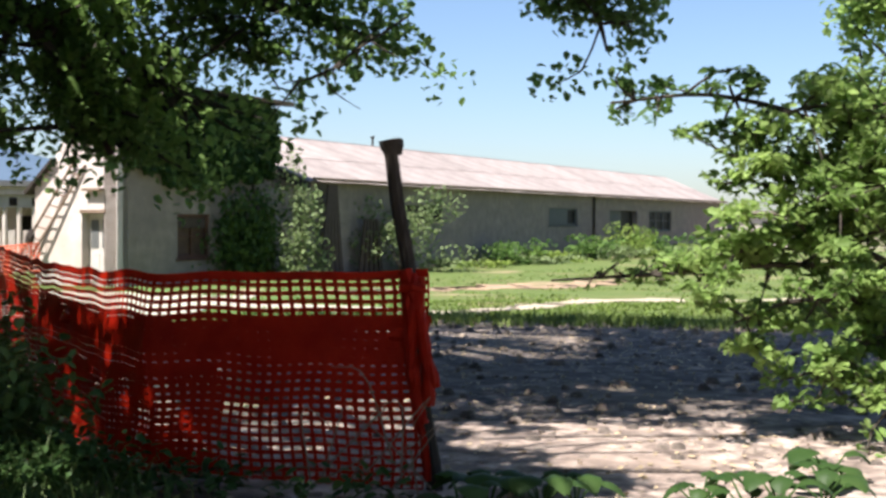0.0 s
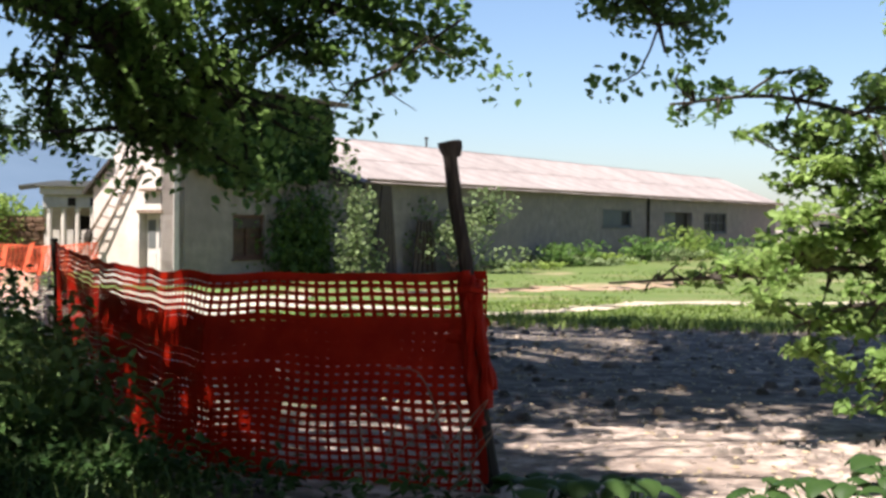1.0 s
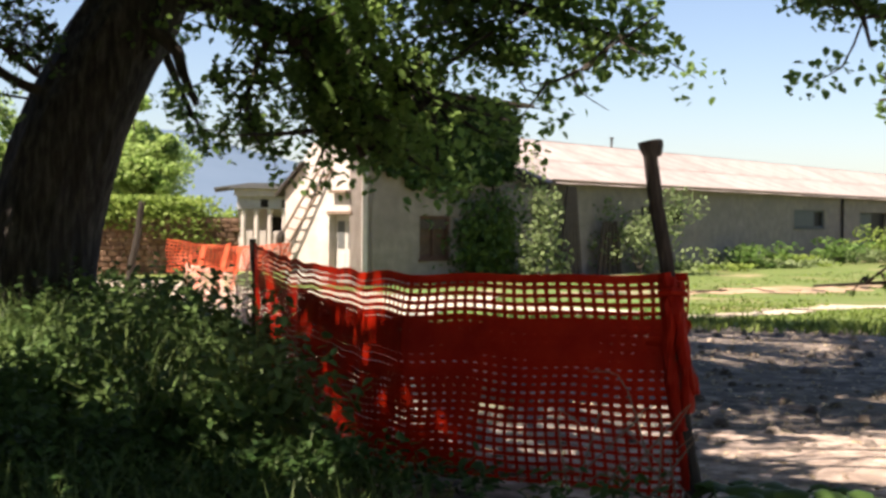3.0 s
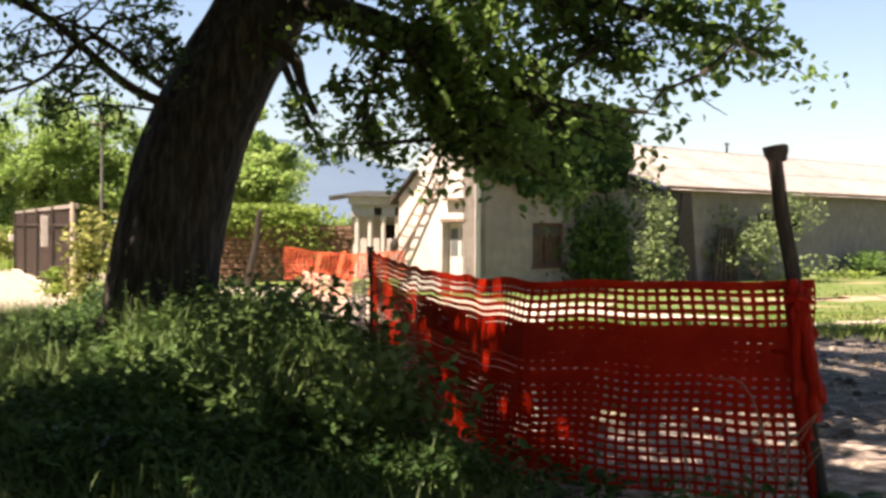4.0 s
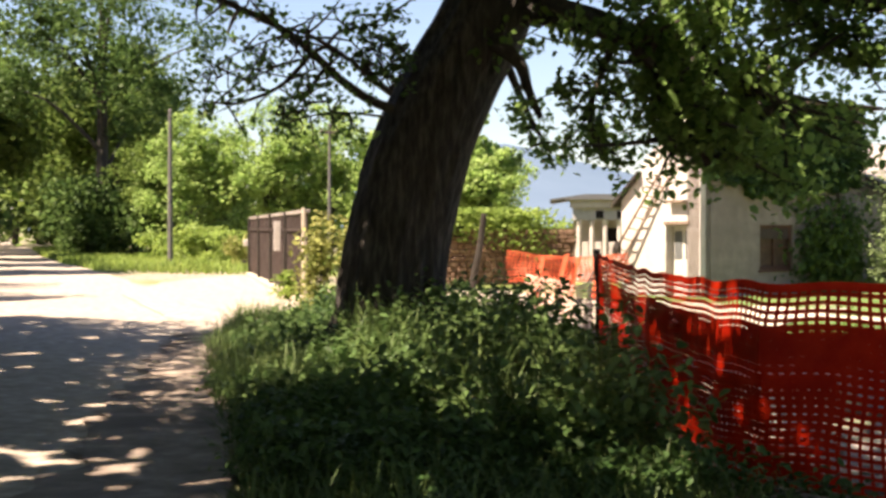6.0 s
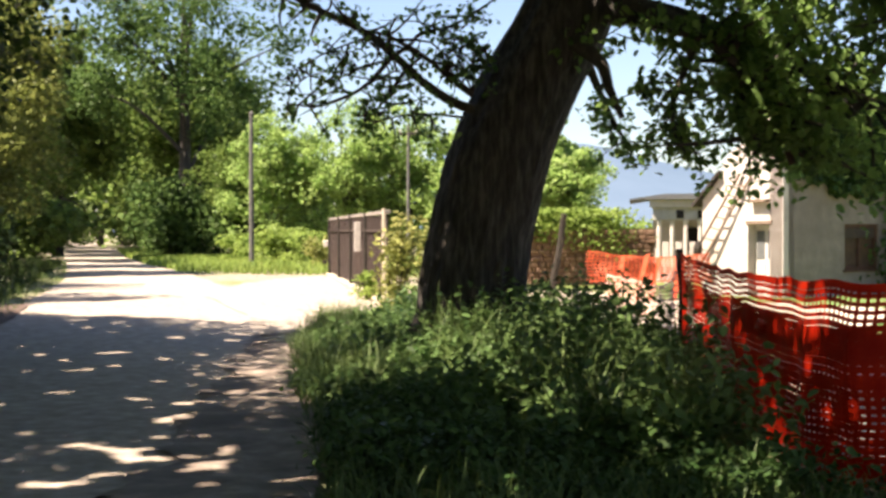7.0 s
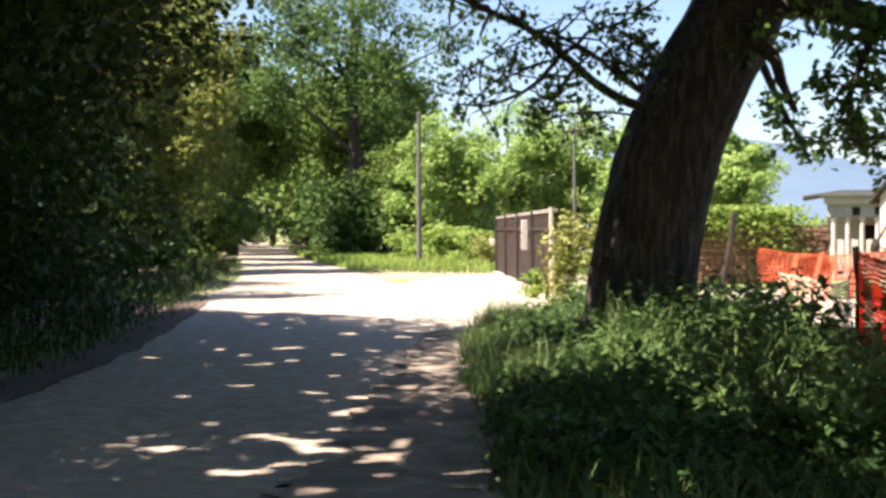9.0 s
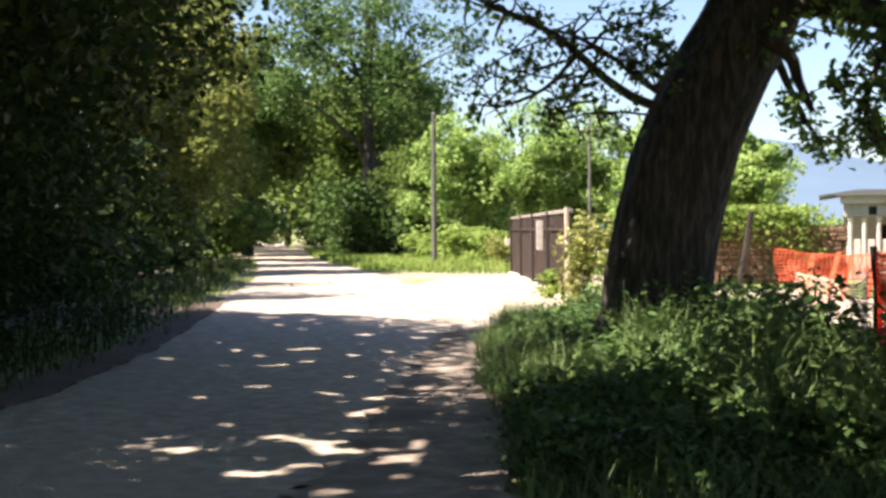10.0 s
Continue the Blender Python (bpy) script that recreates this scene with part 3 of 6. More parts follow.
def barn():
    c, s = math.cos(radians(FARM_TURN)), math.sin(radians(FARM_TURN))
    x0 = 9.2
    b = empty("barn", (FARM[0] + x0 * c, FARM[1] + x0 * s, FARM[2]), "long low plastered barn with a corrugated roof", "barn", turn=FARM_TURN)
    n, eave, ridge, deep = 52.3, 3.15, 4.78, 8.0
    holes = [(6.6, 1.85, 10.0, 2.45), (21.2, 1.65, 25.0, 2.5), (29.8, 0.0, 34.4, 2.45), (36.6, 1.3, 41.0, 2.5)]
    part("wall", wall_bm(n, eave, 0.4, holes), M_PLASTER, b, "stained plaster wall in shade, its grey darkened to hold the shade")
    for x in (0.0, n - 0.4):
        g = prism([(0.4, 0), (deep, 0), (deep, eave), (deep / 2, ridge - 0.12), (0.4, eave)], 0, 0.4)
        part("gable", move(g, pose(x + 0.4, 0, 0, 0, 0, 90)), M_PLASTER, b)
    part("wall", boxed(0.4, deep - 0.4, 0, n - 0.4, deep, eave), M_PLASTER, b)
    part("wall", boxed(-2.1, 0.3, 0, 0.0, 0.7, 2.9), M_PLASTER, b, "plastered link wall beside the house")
    window(b, *holes[0], M_POST, 2, 0)
    w = window(b, *holes[1], M_SLATE, 2, 0)
    part("shutter", boxed(21.3, 0.03, 1.72, 23.7, 0.06, 2.43), M_SLATE, w, "grey closed shutter")
    window(b, *holes[3], M_SLATE, 2, 1)
    dr = part("door", boxed(29.8, 0.22, 0, 32.2, 0.27, 2.45), M_SLATE, b, "grey plank barn door, half open")
    for i in range(6):
        part("plank", boxed(29.84 + i * 0.39, 0.20, 0.03, 30.2 + i * 0.39, 0.218, 2.42), M_SLATE, dr)
    # flat sheet across the opening, the unlit inside put into its dark colour
    part("dark_doorway_sheet", boxed(32.2, 0.3, 0.0, 34.4, 0.35, 2.45), M_DARK, b)
    part("downpipe", tube(bmesh.new(), [(27.2, -0.08, 0), (27.2, -0.08, 1.5), (27.2, -0.08, 3.1)], [0.07] * 3), M_POST, b)
    part("gutter", boxed(-0.2, -0.52, eave + 0.02, n + 0.2, -0.40, eave + 0.12, 0.02), M_OLDWOOD, b, "dark eaves gutter")
    rise = ridge - eave
    slope = math.atan2(rise, deep / 2)
    run = math.hypot(rise, deep / 2) + 0.45
    part("rafter_edge",
         move(prism([(-0.42, eave - 0.06), (deep / 2, ridge - 0.02), (deep / 2, ridge - 0.34), (-0.42, eave - 0.36)], 0, 0.07), pose(-0.3, 0, 0, 0, 0, 90)), M_POST, b, "dark verge board")
    for side in (0, 1):
        for row in range(2):
            sheet = bmesh.new()
            w, l, waves = 1.96, run / 2 + 0.08, 11
            top = []
            for i in range(waves * 2 + 1):
                x = w * i / (waves * 2)
                z = 0.03 * (i % 2)
                top.append([sheet.verts.new((x, 0, z)), sheet.verts.new((x, l, z)), sheet.verts.new((x, 0, z - 0.012)), sheet.verts.new((x, l, z - 0.012))])
            for p, q in zip(top, top[1:]):
                sheet.faces.new((p[0], q[0], q[1], p[1]))
                sheet.faces.new((p[2], p[3], q[3], q[2]))
                sheet.faces.new((p[0], p[2], q[2], q[0]))
                sheet.faces.new((p[1], q[1], q[3], p[3]))
            me = None
            for i in range(27):
                m = pose(-0.35 + i * 1.965, 0, 0)
                if side == 0:
                    m = m @ pose(0, -0.45 * math.cos(slope), eave + 0.14 - 0.45 * math.sin(slope), math.degrees(slope)) @ pose(0, row * run / 2, row * 0.02)
                else:
                    m = m @ pose(0, deep + 0.45 * math.cos(slope), eave + 0.14 - 0.45 * math.sin(slope), -math.degrees(slope)) @ pose(0, -(row + 1) * run / 2 - 0.06, row * 0.02)
                if me is None:
                    ob = part("roof_sheet", sheet, M_ROOF, b)
                    me = ob.data
                else:
                    ob = new("roof_sheet", me)
                    ob.parent = b
                ob.matrix_basis = m @ pose(0, 0, 0.008 * (i % 2), 0, 0, 0)
    part("ridge_cap",
         move(prism([(deep / 2 - 0.22, ridge + 0.08), (deep / 2, ridge + 0.20), (deep / 2 + 0.22, ridge + 0.08)], -(n + 0.4), 0.35), pose(0, 0, 0, 0, 0, 90)), M_ROOF, b)
    ch = part("flue", tube(bmesh.new(), [(12.4, 4.6, ridge - 0.3), (12.4, 4.6, ridge + 0.6)], [0.045, 0.045]), M_POST, b, "thin metal flue")
    part("cap", tube(bmesh.new(), [(12.4, 4.6, ridge + 0.61), (12.4, 4.6, ridge + 0.69)], [0.10, 0.08]), M_POST, ch)
    for x, w0, w1, ht in ((1.0, 0.28, 0.75, 3.05), (3.6, 0.5, 0.9, 1.9)):
        bt = empty("buttress", (FARM[0] + (x0 + x) * c, FARM[1] + (x0 + x) * s, FARM[2]), "dark wooden buttress of upright boards against the barn wall", "buttress", "barn buttresses", turn=FARM_TURN)
        for i in range(5):
            f = (i - 2) / 5
            part("board", move(prism([(f * w1 * 2 - 0.12, 0), (f * w1 * 2 + 0.12, 0), (f * w0 * 2 + 0.06, ht), (f * w0 * 2 - 0.06, ht)], -0.45, -0.38), Matrix.Shear("XZ", 4, (0.0, 0.0))), M_BOARD, bt)


def ladder():
    l = empty("ladder", FARM, "weathered wooden ladder leaning along the white wall", "ladder", turn=FARM_TURN)
    a, b = Vector((-0.42, 3.75, 0.0)), Vector((-0.10, 1.42, 3.4))
    side = Vector((-0.05, 0.36, 0.08))
    for k in (0, 1):
        part("rail", tube(bmesh.new(), [a - side * k, b - side * k], [0.045, 0.04], 6), M_OLDWOOD, l)
    for i in range(11):
        p = a.lerp(b, (i + 0.6) / 11.5)
        part("rung", tube(bmesh.new(), [p, p - side], [0.022, 0.022], 6), M_OLDWOOD, l)
    bag = empty("hanging_bag", FARM, "dark cloth bag hanging from the ladder", "bag", turn=FARM_TURN)
    part("sack", tube(bmesh.new(), [(-0.5, 2.62, 1.2), (-0.5, 2.62, 1.24), (-0.5, 2.6, 1.38), (-0.48, 2.58, 1.5), (-0.45, 2.56, 1.56)], [0.05, 0.11, 0.13, 0.09, 0.03], 10, 0.25, 5), M_POST, bag)
    part("strap", tube(bmesh.new(), [(-0.45, 2.56, 1.55), (-0.38, 2.56, 1.66), (-0.28, 2.6, 1.7)], [0.012] * 3, 5), M_POST, bag)


farmhouse(), rear_house(), barn(), ladder()

# ---- the orange fence ----
def net(name, way, z0, z1, parent, material, cell=0.063, strand=0.026, seed=1, sag=0.06, slant=0.0, fold=0.022, label="", seal=None):
    """A plastic net of upright and level strands hung along way (plan points), waving a little."""
    rng = np.random.default_rng(seed)
    way = np.asarray(way, float)
    seg = np.linalg.norm(np.diff(way, axis=0), axis=1)
    total = seg.sum()
    at = np.concatenate([[0], np.cumsum(seg)])
    ph = rng.uniform(0, 6.28, 8)

    def place(u, v):
        """u metres along, v 0..1 up."""
        x, y = np.interp(u, at, way[:, 0]), np.interp(u, at, way[:, 1])
        e = 0.08
        dx, dy = np.interp(u + e, at, way[:, 0]) - np.interp(u - e, at, way[:, 0]), np.interp(u + e, at, way[:, 1]) - np.interp(u - e, at, way[:, 1])
        dl = np.sqrt(dx * dx + dy * dy) + 1e-9
        w = fold * (np.sin(u * 2.3 + ph[0] + v * 1.6) + 0.6 * np.sin(u * 5.1 + ph[1] - v * 2) + 0.35 * np.sin(u * 11 + ph[2] + 3 * v)) * (0.4 + 1.2 * np.sin(np.pi * np.clip(v, 0, 1)))
        dip = sag * np.sin(np.pi * u / total) * (0.6 + 0.4 * v) + 0.006 * np.sin(u * 7 + ph[3] + v * 4)
        top = z1[0] + (z1[1] - z1[0]) * u / total
        z = z0 + (top - z0) * v - dip * (v > 0) * v + 0.007 * np.sin(u * 9.3 + ph[4])
        u2 = 0.02 * np.sin(v * 9 + u * 3 + ph[5])
        return np.stack([x + dx / dl * u2 - dy / dl * w, y + dy / dl * u2 + dx / dl * w, z], -1)
    nu, nv = int(total / cell), int((z1[0] - z0) / (cell * 0.74))
    vs, fs = [], []

    def ribbon(c, off):
        k = len(vs)
        for p in np.concatenate([c - off, c + off], 1):
            vs.extend([p[:3], p[3:]])
        for i in range(len(c) - 1):
            fs.append((k + 2 * i, k + 2 * i + 1, k + 2 * i + 3, k + 2 * i + 2))
    for i in range(nu + 1):
        v = np.linspace(0, 1, nv // 2 + 1)
        u = np.full_like(v, total * i / nu)
        wd = 0.88 * strand * (seal(v) if seal else 1)
        ribbon(place(u, v), (place(u + 0.01, v) - place(u - 0.01, v)) * 50 * np.reshape(wd, (-1, 1)) * 0.5)
    for j in range(nv + 1):
        u = np.linspace(0, total, nu + 1)
        v = np.full_like(u, j / nv)
        wd = strand * (seal(v) if seal else 1) * (1.6 if j in (0, nv) else 0.92)
        d = place(u, v + 0.01) - place(u, v - 0.01)
        d /= np.linalg.norm(d, axis=1, keepdims=True)
        out = np.array([0.003, -0.003, 0])
        ribbon(place(u, v) + out, d * np.reshape(wd, (-1, 1)) * 0.5)
    return many(name, vs, fs, material, parent, label)


def stake(parent, base, top, r0, r1, material, label="", name="post", sides=9):
    n = 8
    pts = [Vector(base).lerp(Vector(top), i / (n - 1)) + Vector((0.012 * math.sin(i * 1.7), 0.01 * math.cos(i * 2.3), 0)) for i in range(n)]
    return part(name, tube(bmesh.new(), pts, [r0 + (r1 - r0) * i / (n - 1) for i in range(n)], sides, 0.15, 3), material, parent, label)


def site_fence():
    f = empty("safety_fence", (0, 0, 0), "orange plastic safety net tied between wooden posts", "fence")
    post = stake(f, (-0.02, 7.22, -0.15), (-0.285, 7.22, 1.93), 0.049, 0.040, M_POST, "dark split wooden post leaning over")
    part("cap", tube(bmesh.new(), [(-0.28, 7.22, 1.90), (-0.288, 7.22, 1.95), (-0.292, 7.22, 1.985), (-0.293, 7.22, 1.99)], [0.048, 0.066, 0.07, 0.052], 10, 0.2, 4), M_POST, post, "splayed hammered top")
    stake(f, (-4.62, 13.55, -0.1), (-4.68, 13.55, 1.32), 0.05, 0.04, M_POST, "dark stake")
    way = [(-0.1, 7.2), (-0.9, 7.34), (-1.72, 7.6), (-2.15, 8.15), (-3.33, 10.5), (-4.66, 13.5)]
    middle = lambda v: np.interp(v, [0, 0.30, 0.38, 0.52, 0.64, 0.79, 0.82, 0.95, 1.0], [0.9, 0.9, 1.2, 1.5, 1.9, 1.9, 1.0, 1.0, 1.2])
    net("net", way, 0.03, (1.24, 1.25), f, M_NET, seal=middle, fold=0.013, label="orange net, torn and bunched")
    net("net_fold", [(-0.08, 7.25), (-0.9, 7.40), (-1.72, 7.66), (-2.12, 8.2), (-3.2, 10.3)], 0.78, (0.99, 0.96), f, M_NET, seed=4, fold=0.028, strand=0.030, label="second layer of net folded double")
    net("net_fold", [(-1.30, 7.52), (-1.72, 7.68), (-2.10, 8.2), (-2.7, 9.35), (-3.2, 10.3)], 0.12, (0.66, 0.6), f, M_NET, seed=6, fold=0.022, strand=0.031, label="slack net heaped at the foot")
    roll = bmesh.new()
    for k, (dx, dy, r, low) in enumerate(((-0.045, -0.075, 0.036, 0.42), (0.012, -0.085, 0.033, 0.52), (0.036, -0.06, 0.028, 0.62), (-0.06, -0.05, 0.024, 0.10))):
        zs = np.linspace(low, 1.27 - 0.02 * k, 16)
        tube(roll, [(-0.012 - 0.1274 * z + dx + 0.014 * math.sin(z * 7 + k * 2), 7.22 + dy + 0.012 * math.cos(z * 9 + k), z) for z in zs],
             [r * (0.8 + 0.35 * math.sin(z * 11 + k * 1.7) ** 2 + (0.25 if 1.05 < z < 1.22 else 0)) for z in zs], 9, 0.5, 8 + k)
    part("net_roll", roll, M_NET, f, "net bunched tightly round the post")
    tie = bmesh.new()
    tube(tie, [(-0.235, 7.10, 1.17), (-0.165, 7.07, 1.18), (-0.10, 7.10, 1.17)], [0.02, 0.022, 0.02], 6)
    part("tie", tie, M_NET, f)
    return f


def yard_fence():
    f = empty("slack_fence", (0, 0, 0), "slack orange net sagging across the yard, painted sun-pale", "fence")
    net("net", [(-4.7, 13.6), (-6.2, 17.5), (-7.6, 20.5), (-8.9, 22.3)], 0.15, (1.1, 0.7), f, M_NETPALE, cell=0.10, strand=0.022, seed=7, sag=0.2, fold=0.03, label="slack net, painted sun-pale")
    g = empty("far_fence", (0, 0, 0), "bright orange net drooping from leaning stakes", "fence")
    net("net", [(-10.75, 25.9), (-10.3, 26.3), (-9.4, 26.8), (-8.5, 27.4)], 0.42, (1.08, 1.0), g, M_NETFAR, cell=0.09, strand=0.027, seed=9, sag=0.12, fold=0.09, label="orange net, lightened to look sunlit")
    for x, y, lean, h in ((-10.2, 26.3, 0.18, 0.98), (-9.8, 26.5, 0.24, 1.02), (-9.55, 26.65, 0.2, 0.96), (-9.1, 26.9, 0.16, 0.9)):
        part("strip", prism([(x - 0.05, 0.0), (x + 0.05, 0.0), (x + lean + 0.06, h), (x + lean - 0.05, h - 0.05)], y - 0.16, y - 0.13), M_NETFAR, g, "hanging orange band")
    s = empty("iron_stake", (-9.75, 22.1, 0), "dark leaning iron stake", "stake")
    stake(s, (-0.24, 0, -0.1), (0.10, 0, 1.82), 0.075, 0.055, M_POST, name="bar")


site_fence(), yard_fence()

# ---- the metal gate and walls by the road ----
def gate():
    """The sheet-metal gate and its side panels, in one line along the road."""
    a, b = Vector((-24.4, 36.8, 0)), Vector((-13.95, 23.0, 0))
    turn = math.degrees(math.atan2(b.y - a.y, b.x - a.x))
    L = (b - a).length
    g = empty("metal_gate", a, "brown sheet-metal gate of four leaves with a pale top rail", "gate", turn=turn)
    n = 4
    w = L / n
    for k in range(n):
        x0 = k * w
        leaf = part("gate_leaf", boxed(x0 + 0.1, -0.02, 0.14, x0 + w - 0.1, 0.0, 1.86), M_RUST, g, "brown sheet-metal leaf")
        for i in range(11):
            x = x0 + 0.16 + i * (w - 0.4) / 10.5
            part("rib", boxed(x, -0.05, 0.16, x + 0.16, -0.021, 1.84, 0.01), M_RUST, leaf)
        part("rail", boxed(x0 + 0.1, -0.09, 1.50, x0 + w - 0.1, -0.051, 1.56), M_RUST, leaf)
        part("top_rail", boxed(x0 + 0.02, -0.08, 1.87, x0 + w - 0.02, 0.03, 1.95, 0.01), M_GATERAIL, g, "weathered pale top rail")
        part("post", boxed(x0 - 0.07, -0.12, -0.1, x0 + 0.06, 0.06, 1.95 if k else 1.9, 0.01), M_POST, g, "dark steel post")
        part("kerb", boxed(x0 + 0.08, -0.2, -0.1, x0 + w - 0.09, 0.1, 0.1, 0.02), M_TRACK, g, "low pale concrete footing")
    part("plate", boxed(2.86 * w, -0.30, 1.02, 2.86 * w + 0.03, -0.14, 1.74, 0.008), M_PALERAIL, g, "pale upright plate")
    part("bracket", boxed(2.86 * w, -0.14, 1.3, 2.86 * w + 0.03, -0.09, 1.4), M_RUST, g)
    part("post", tube(bmesh.new(), [(L + 0.05, -0.1, -0.1), (L + 0.0, -0.1, 1.0), (L - 0.06, -0.1, 1.98)], [0.055, 0.05, 0.042], 8, 0.15), M_TRACK, g, "yellowish peeled wooden post")
    part("latch_box", boxed(-0.28, -0.26, 0.98, -0.08, -0.1, 1.2, 0.015), M_PALERAIL, g, "small pale box on the end post")
    part("latch_arm", boxed(-0.24, -0.3, 0.4, -0.08, -0.16, 0.52, 0.015), M_POST, g)


def garden_wall():
    a, b = Vector((-17.8, 35.6, -0.2)), Vector((-13.6, 38.6, -0.2))
    turn = math.degrees(math.atan2(b.y - a.y, b.x - a.x))
    w = empty("garden_wall", a, "brown rubble stone garden wall below a hedge", "wall", turn=turn)
    rng = random.Random(3)
    L = (b - a).length
    part("core", boxed(0, 0.05, 0, L, 0.4, 1.75), M_BRICK, w)
    z = 0.0
    while z < 1.7:
        h = rng.uniform(0.10, 0.2)
        x = 0.0
        while x < L:
            l = rng.uniform(0.14, 0.4)
            part("stone", boxed(x + 0.012, -0.02 - 0.05 * rng.random(), z + 0.01, min(x + l, L) - 0.012, 0.1, min(z + h, 1.75) - 0.01, 0.02), M_BRICK, w)
            x += l
        z += h


def pole(at, height, r, label, arms=True):
    p = empty("utility_pole", at, label, "pole", "roadside poles")
    part("shaft", tube(bmesh.new(), [(0, 0, -0.3), (0, 0, height * 0.5), (0.02, 0, height)], [r, r * 0.85, r * 0.65], 10), M_CONCRETE, p)
    if arms:
        part("cross_arm", boxed(-0.5, -0.05, height - 0.45, 0.5, 0.05, height - 0.33, 0.01), M_POST, p)
        for x in (-0.42, 0.0, 0.42):
            part("insulator", tube(bmesh.new(), [(x, 0, height - 0.33), (x, 0, height - 0.26), (x, 0, height - 0.18)], [0.03, 0.05, 0.03], 8), M_PALERAIL, p)
    else:
        part("cap", tube(bmesh.new(), [(0.02, 0, height), (0.02, 0, height + 0.05), (0.02, 0, height + 0.12)], [r * 0.8, r * 0.75, r * 0.3], 10), M_CONCRETE, p)


def white_shed():
    w = empty("white_shed", (19.6, 95.0, -0.35), "small white shed beyond the end of the barn", "shed", turn=12.0)
    part("wall", wall_bm(7.0, 2.5, 0.3, [(1.2, 0.0, 2.2, 2.0), (4.0, 0.9, 5.4, 1.9)]), M_PALE, w)
    part("wall", boxed(0.0, 0.3, 0, 0.3, 4.0, 2.5), M_PALE, w)
    part("wall", boxed(6.7, 0.3, 0, 7.0, 4.0, 2.5), M_PALE, w)
    part("wall", boxed(0.3, 3.7, 0, 6.7, 4.0, 2.5), M_PALE, w)
    part("roof", prism([(-0.3, 2.5), (7.3, 2.5), (7.3, 2.65), (-0.3, 2.65)], -0.4, 4.4), M_ROOF, w)
    part("door", boxed(1.2, 0.2, 0, 2.2, 0.25, 2.0), M_SLATE, w)
    window(w, 4.0, 0.9, 5.4, 1.9, M_SLATE)


def mound():
    bm = bmesh.new()
    bmesh.ops.create_icosphere(bm, subdivisions=4, radius=1.0)
    for v in bm.verts:
        f = 1 + 0.25 * noise.noise(v.co * 1.6) + 0.1 * noise.noise(v.co * 5)
        v.co = Vector((v.co.x * 1.0 * f, v.co.y * 0.9 * f, v.co.z * 0.7 * f))
    m = part("earth_mound", bm, M_BANK, smooth=True)
    m.matrix_world = pose(-52.2, 61.2, 0.0, 0, 0, 30)
    tagged(m, "low bare brown mound of earth at the road edge", "mound")


gate(), garden_wall(), white_shed(), mound()
pole((-33.1, 44.0, 0), 6.4, 0.12, "plain grey concrete pole beside the road", False)
pole((-30.3, 52.3, 0), 6.4, 0.09, "thin dark pole among the trees")

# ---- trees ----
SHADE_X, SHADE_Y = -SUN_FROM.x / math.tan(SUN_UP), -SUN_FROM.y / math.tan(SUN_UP)


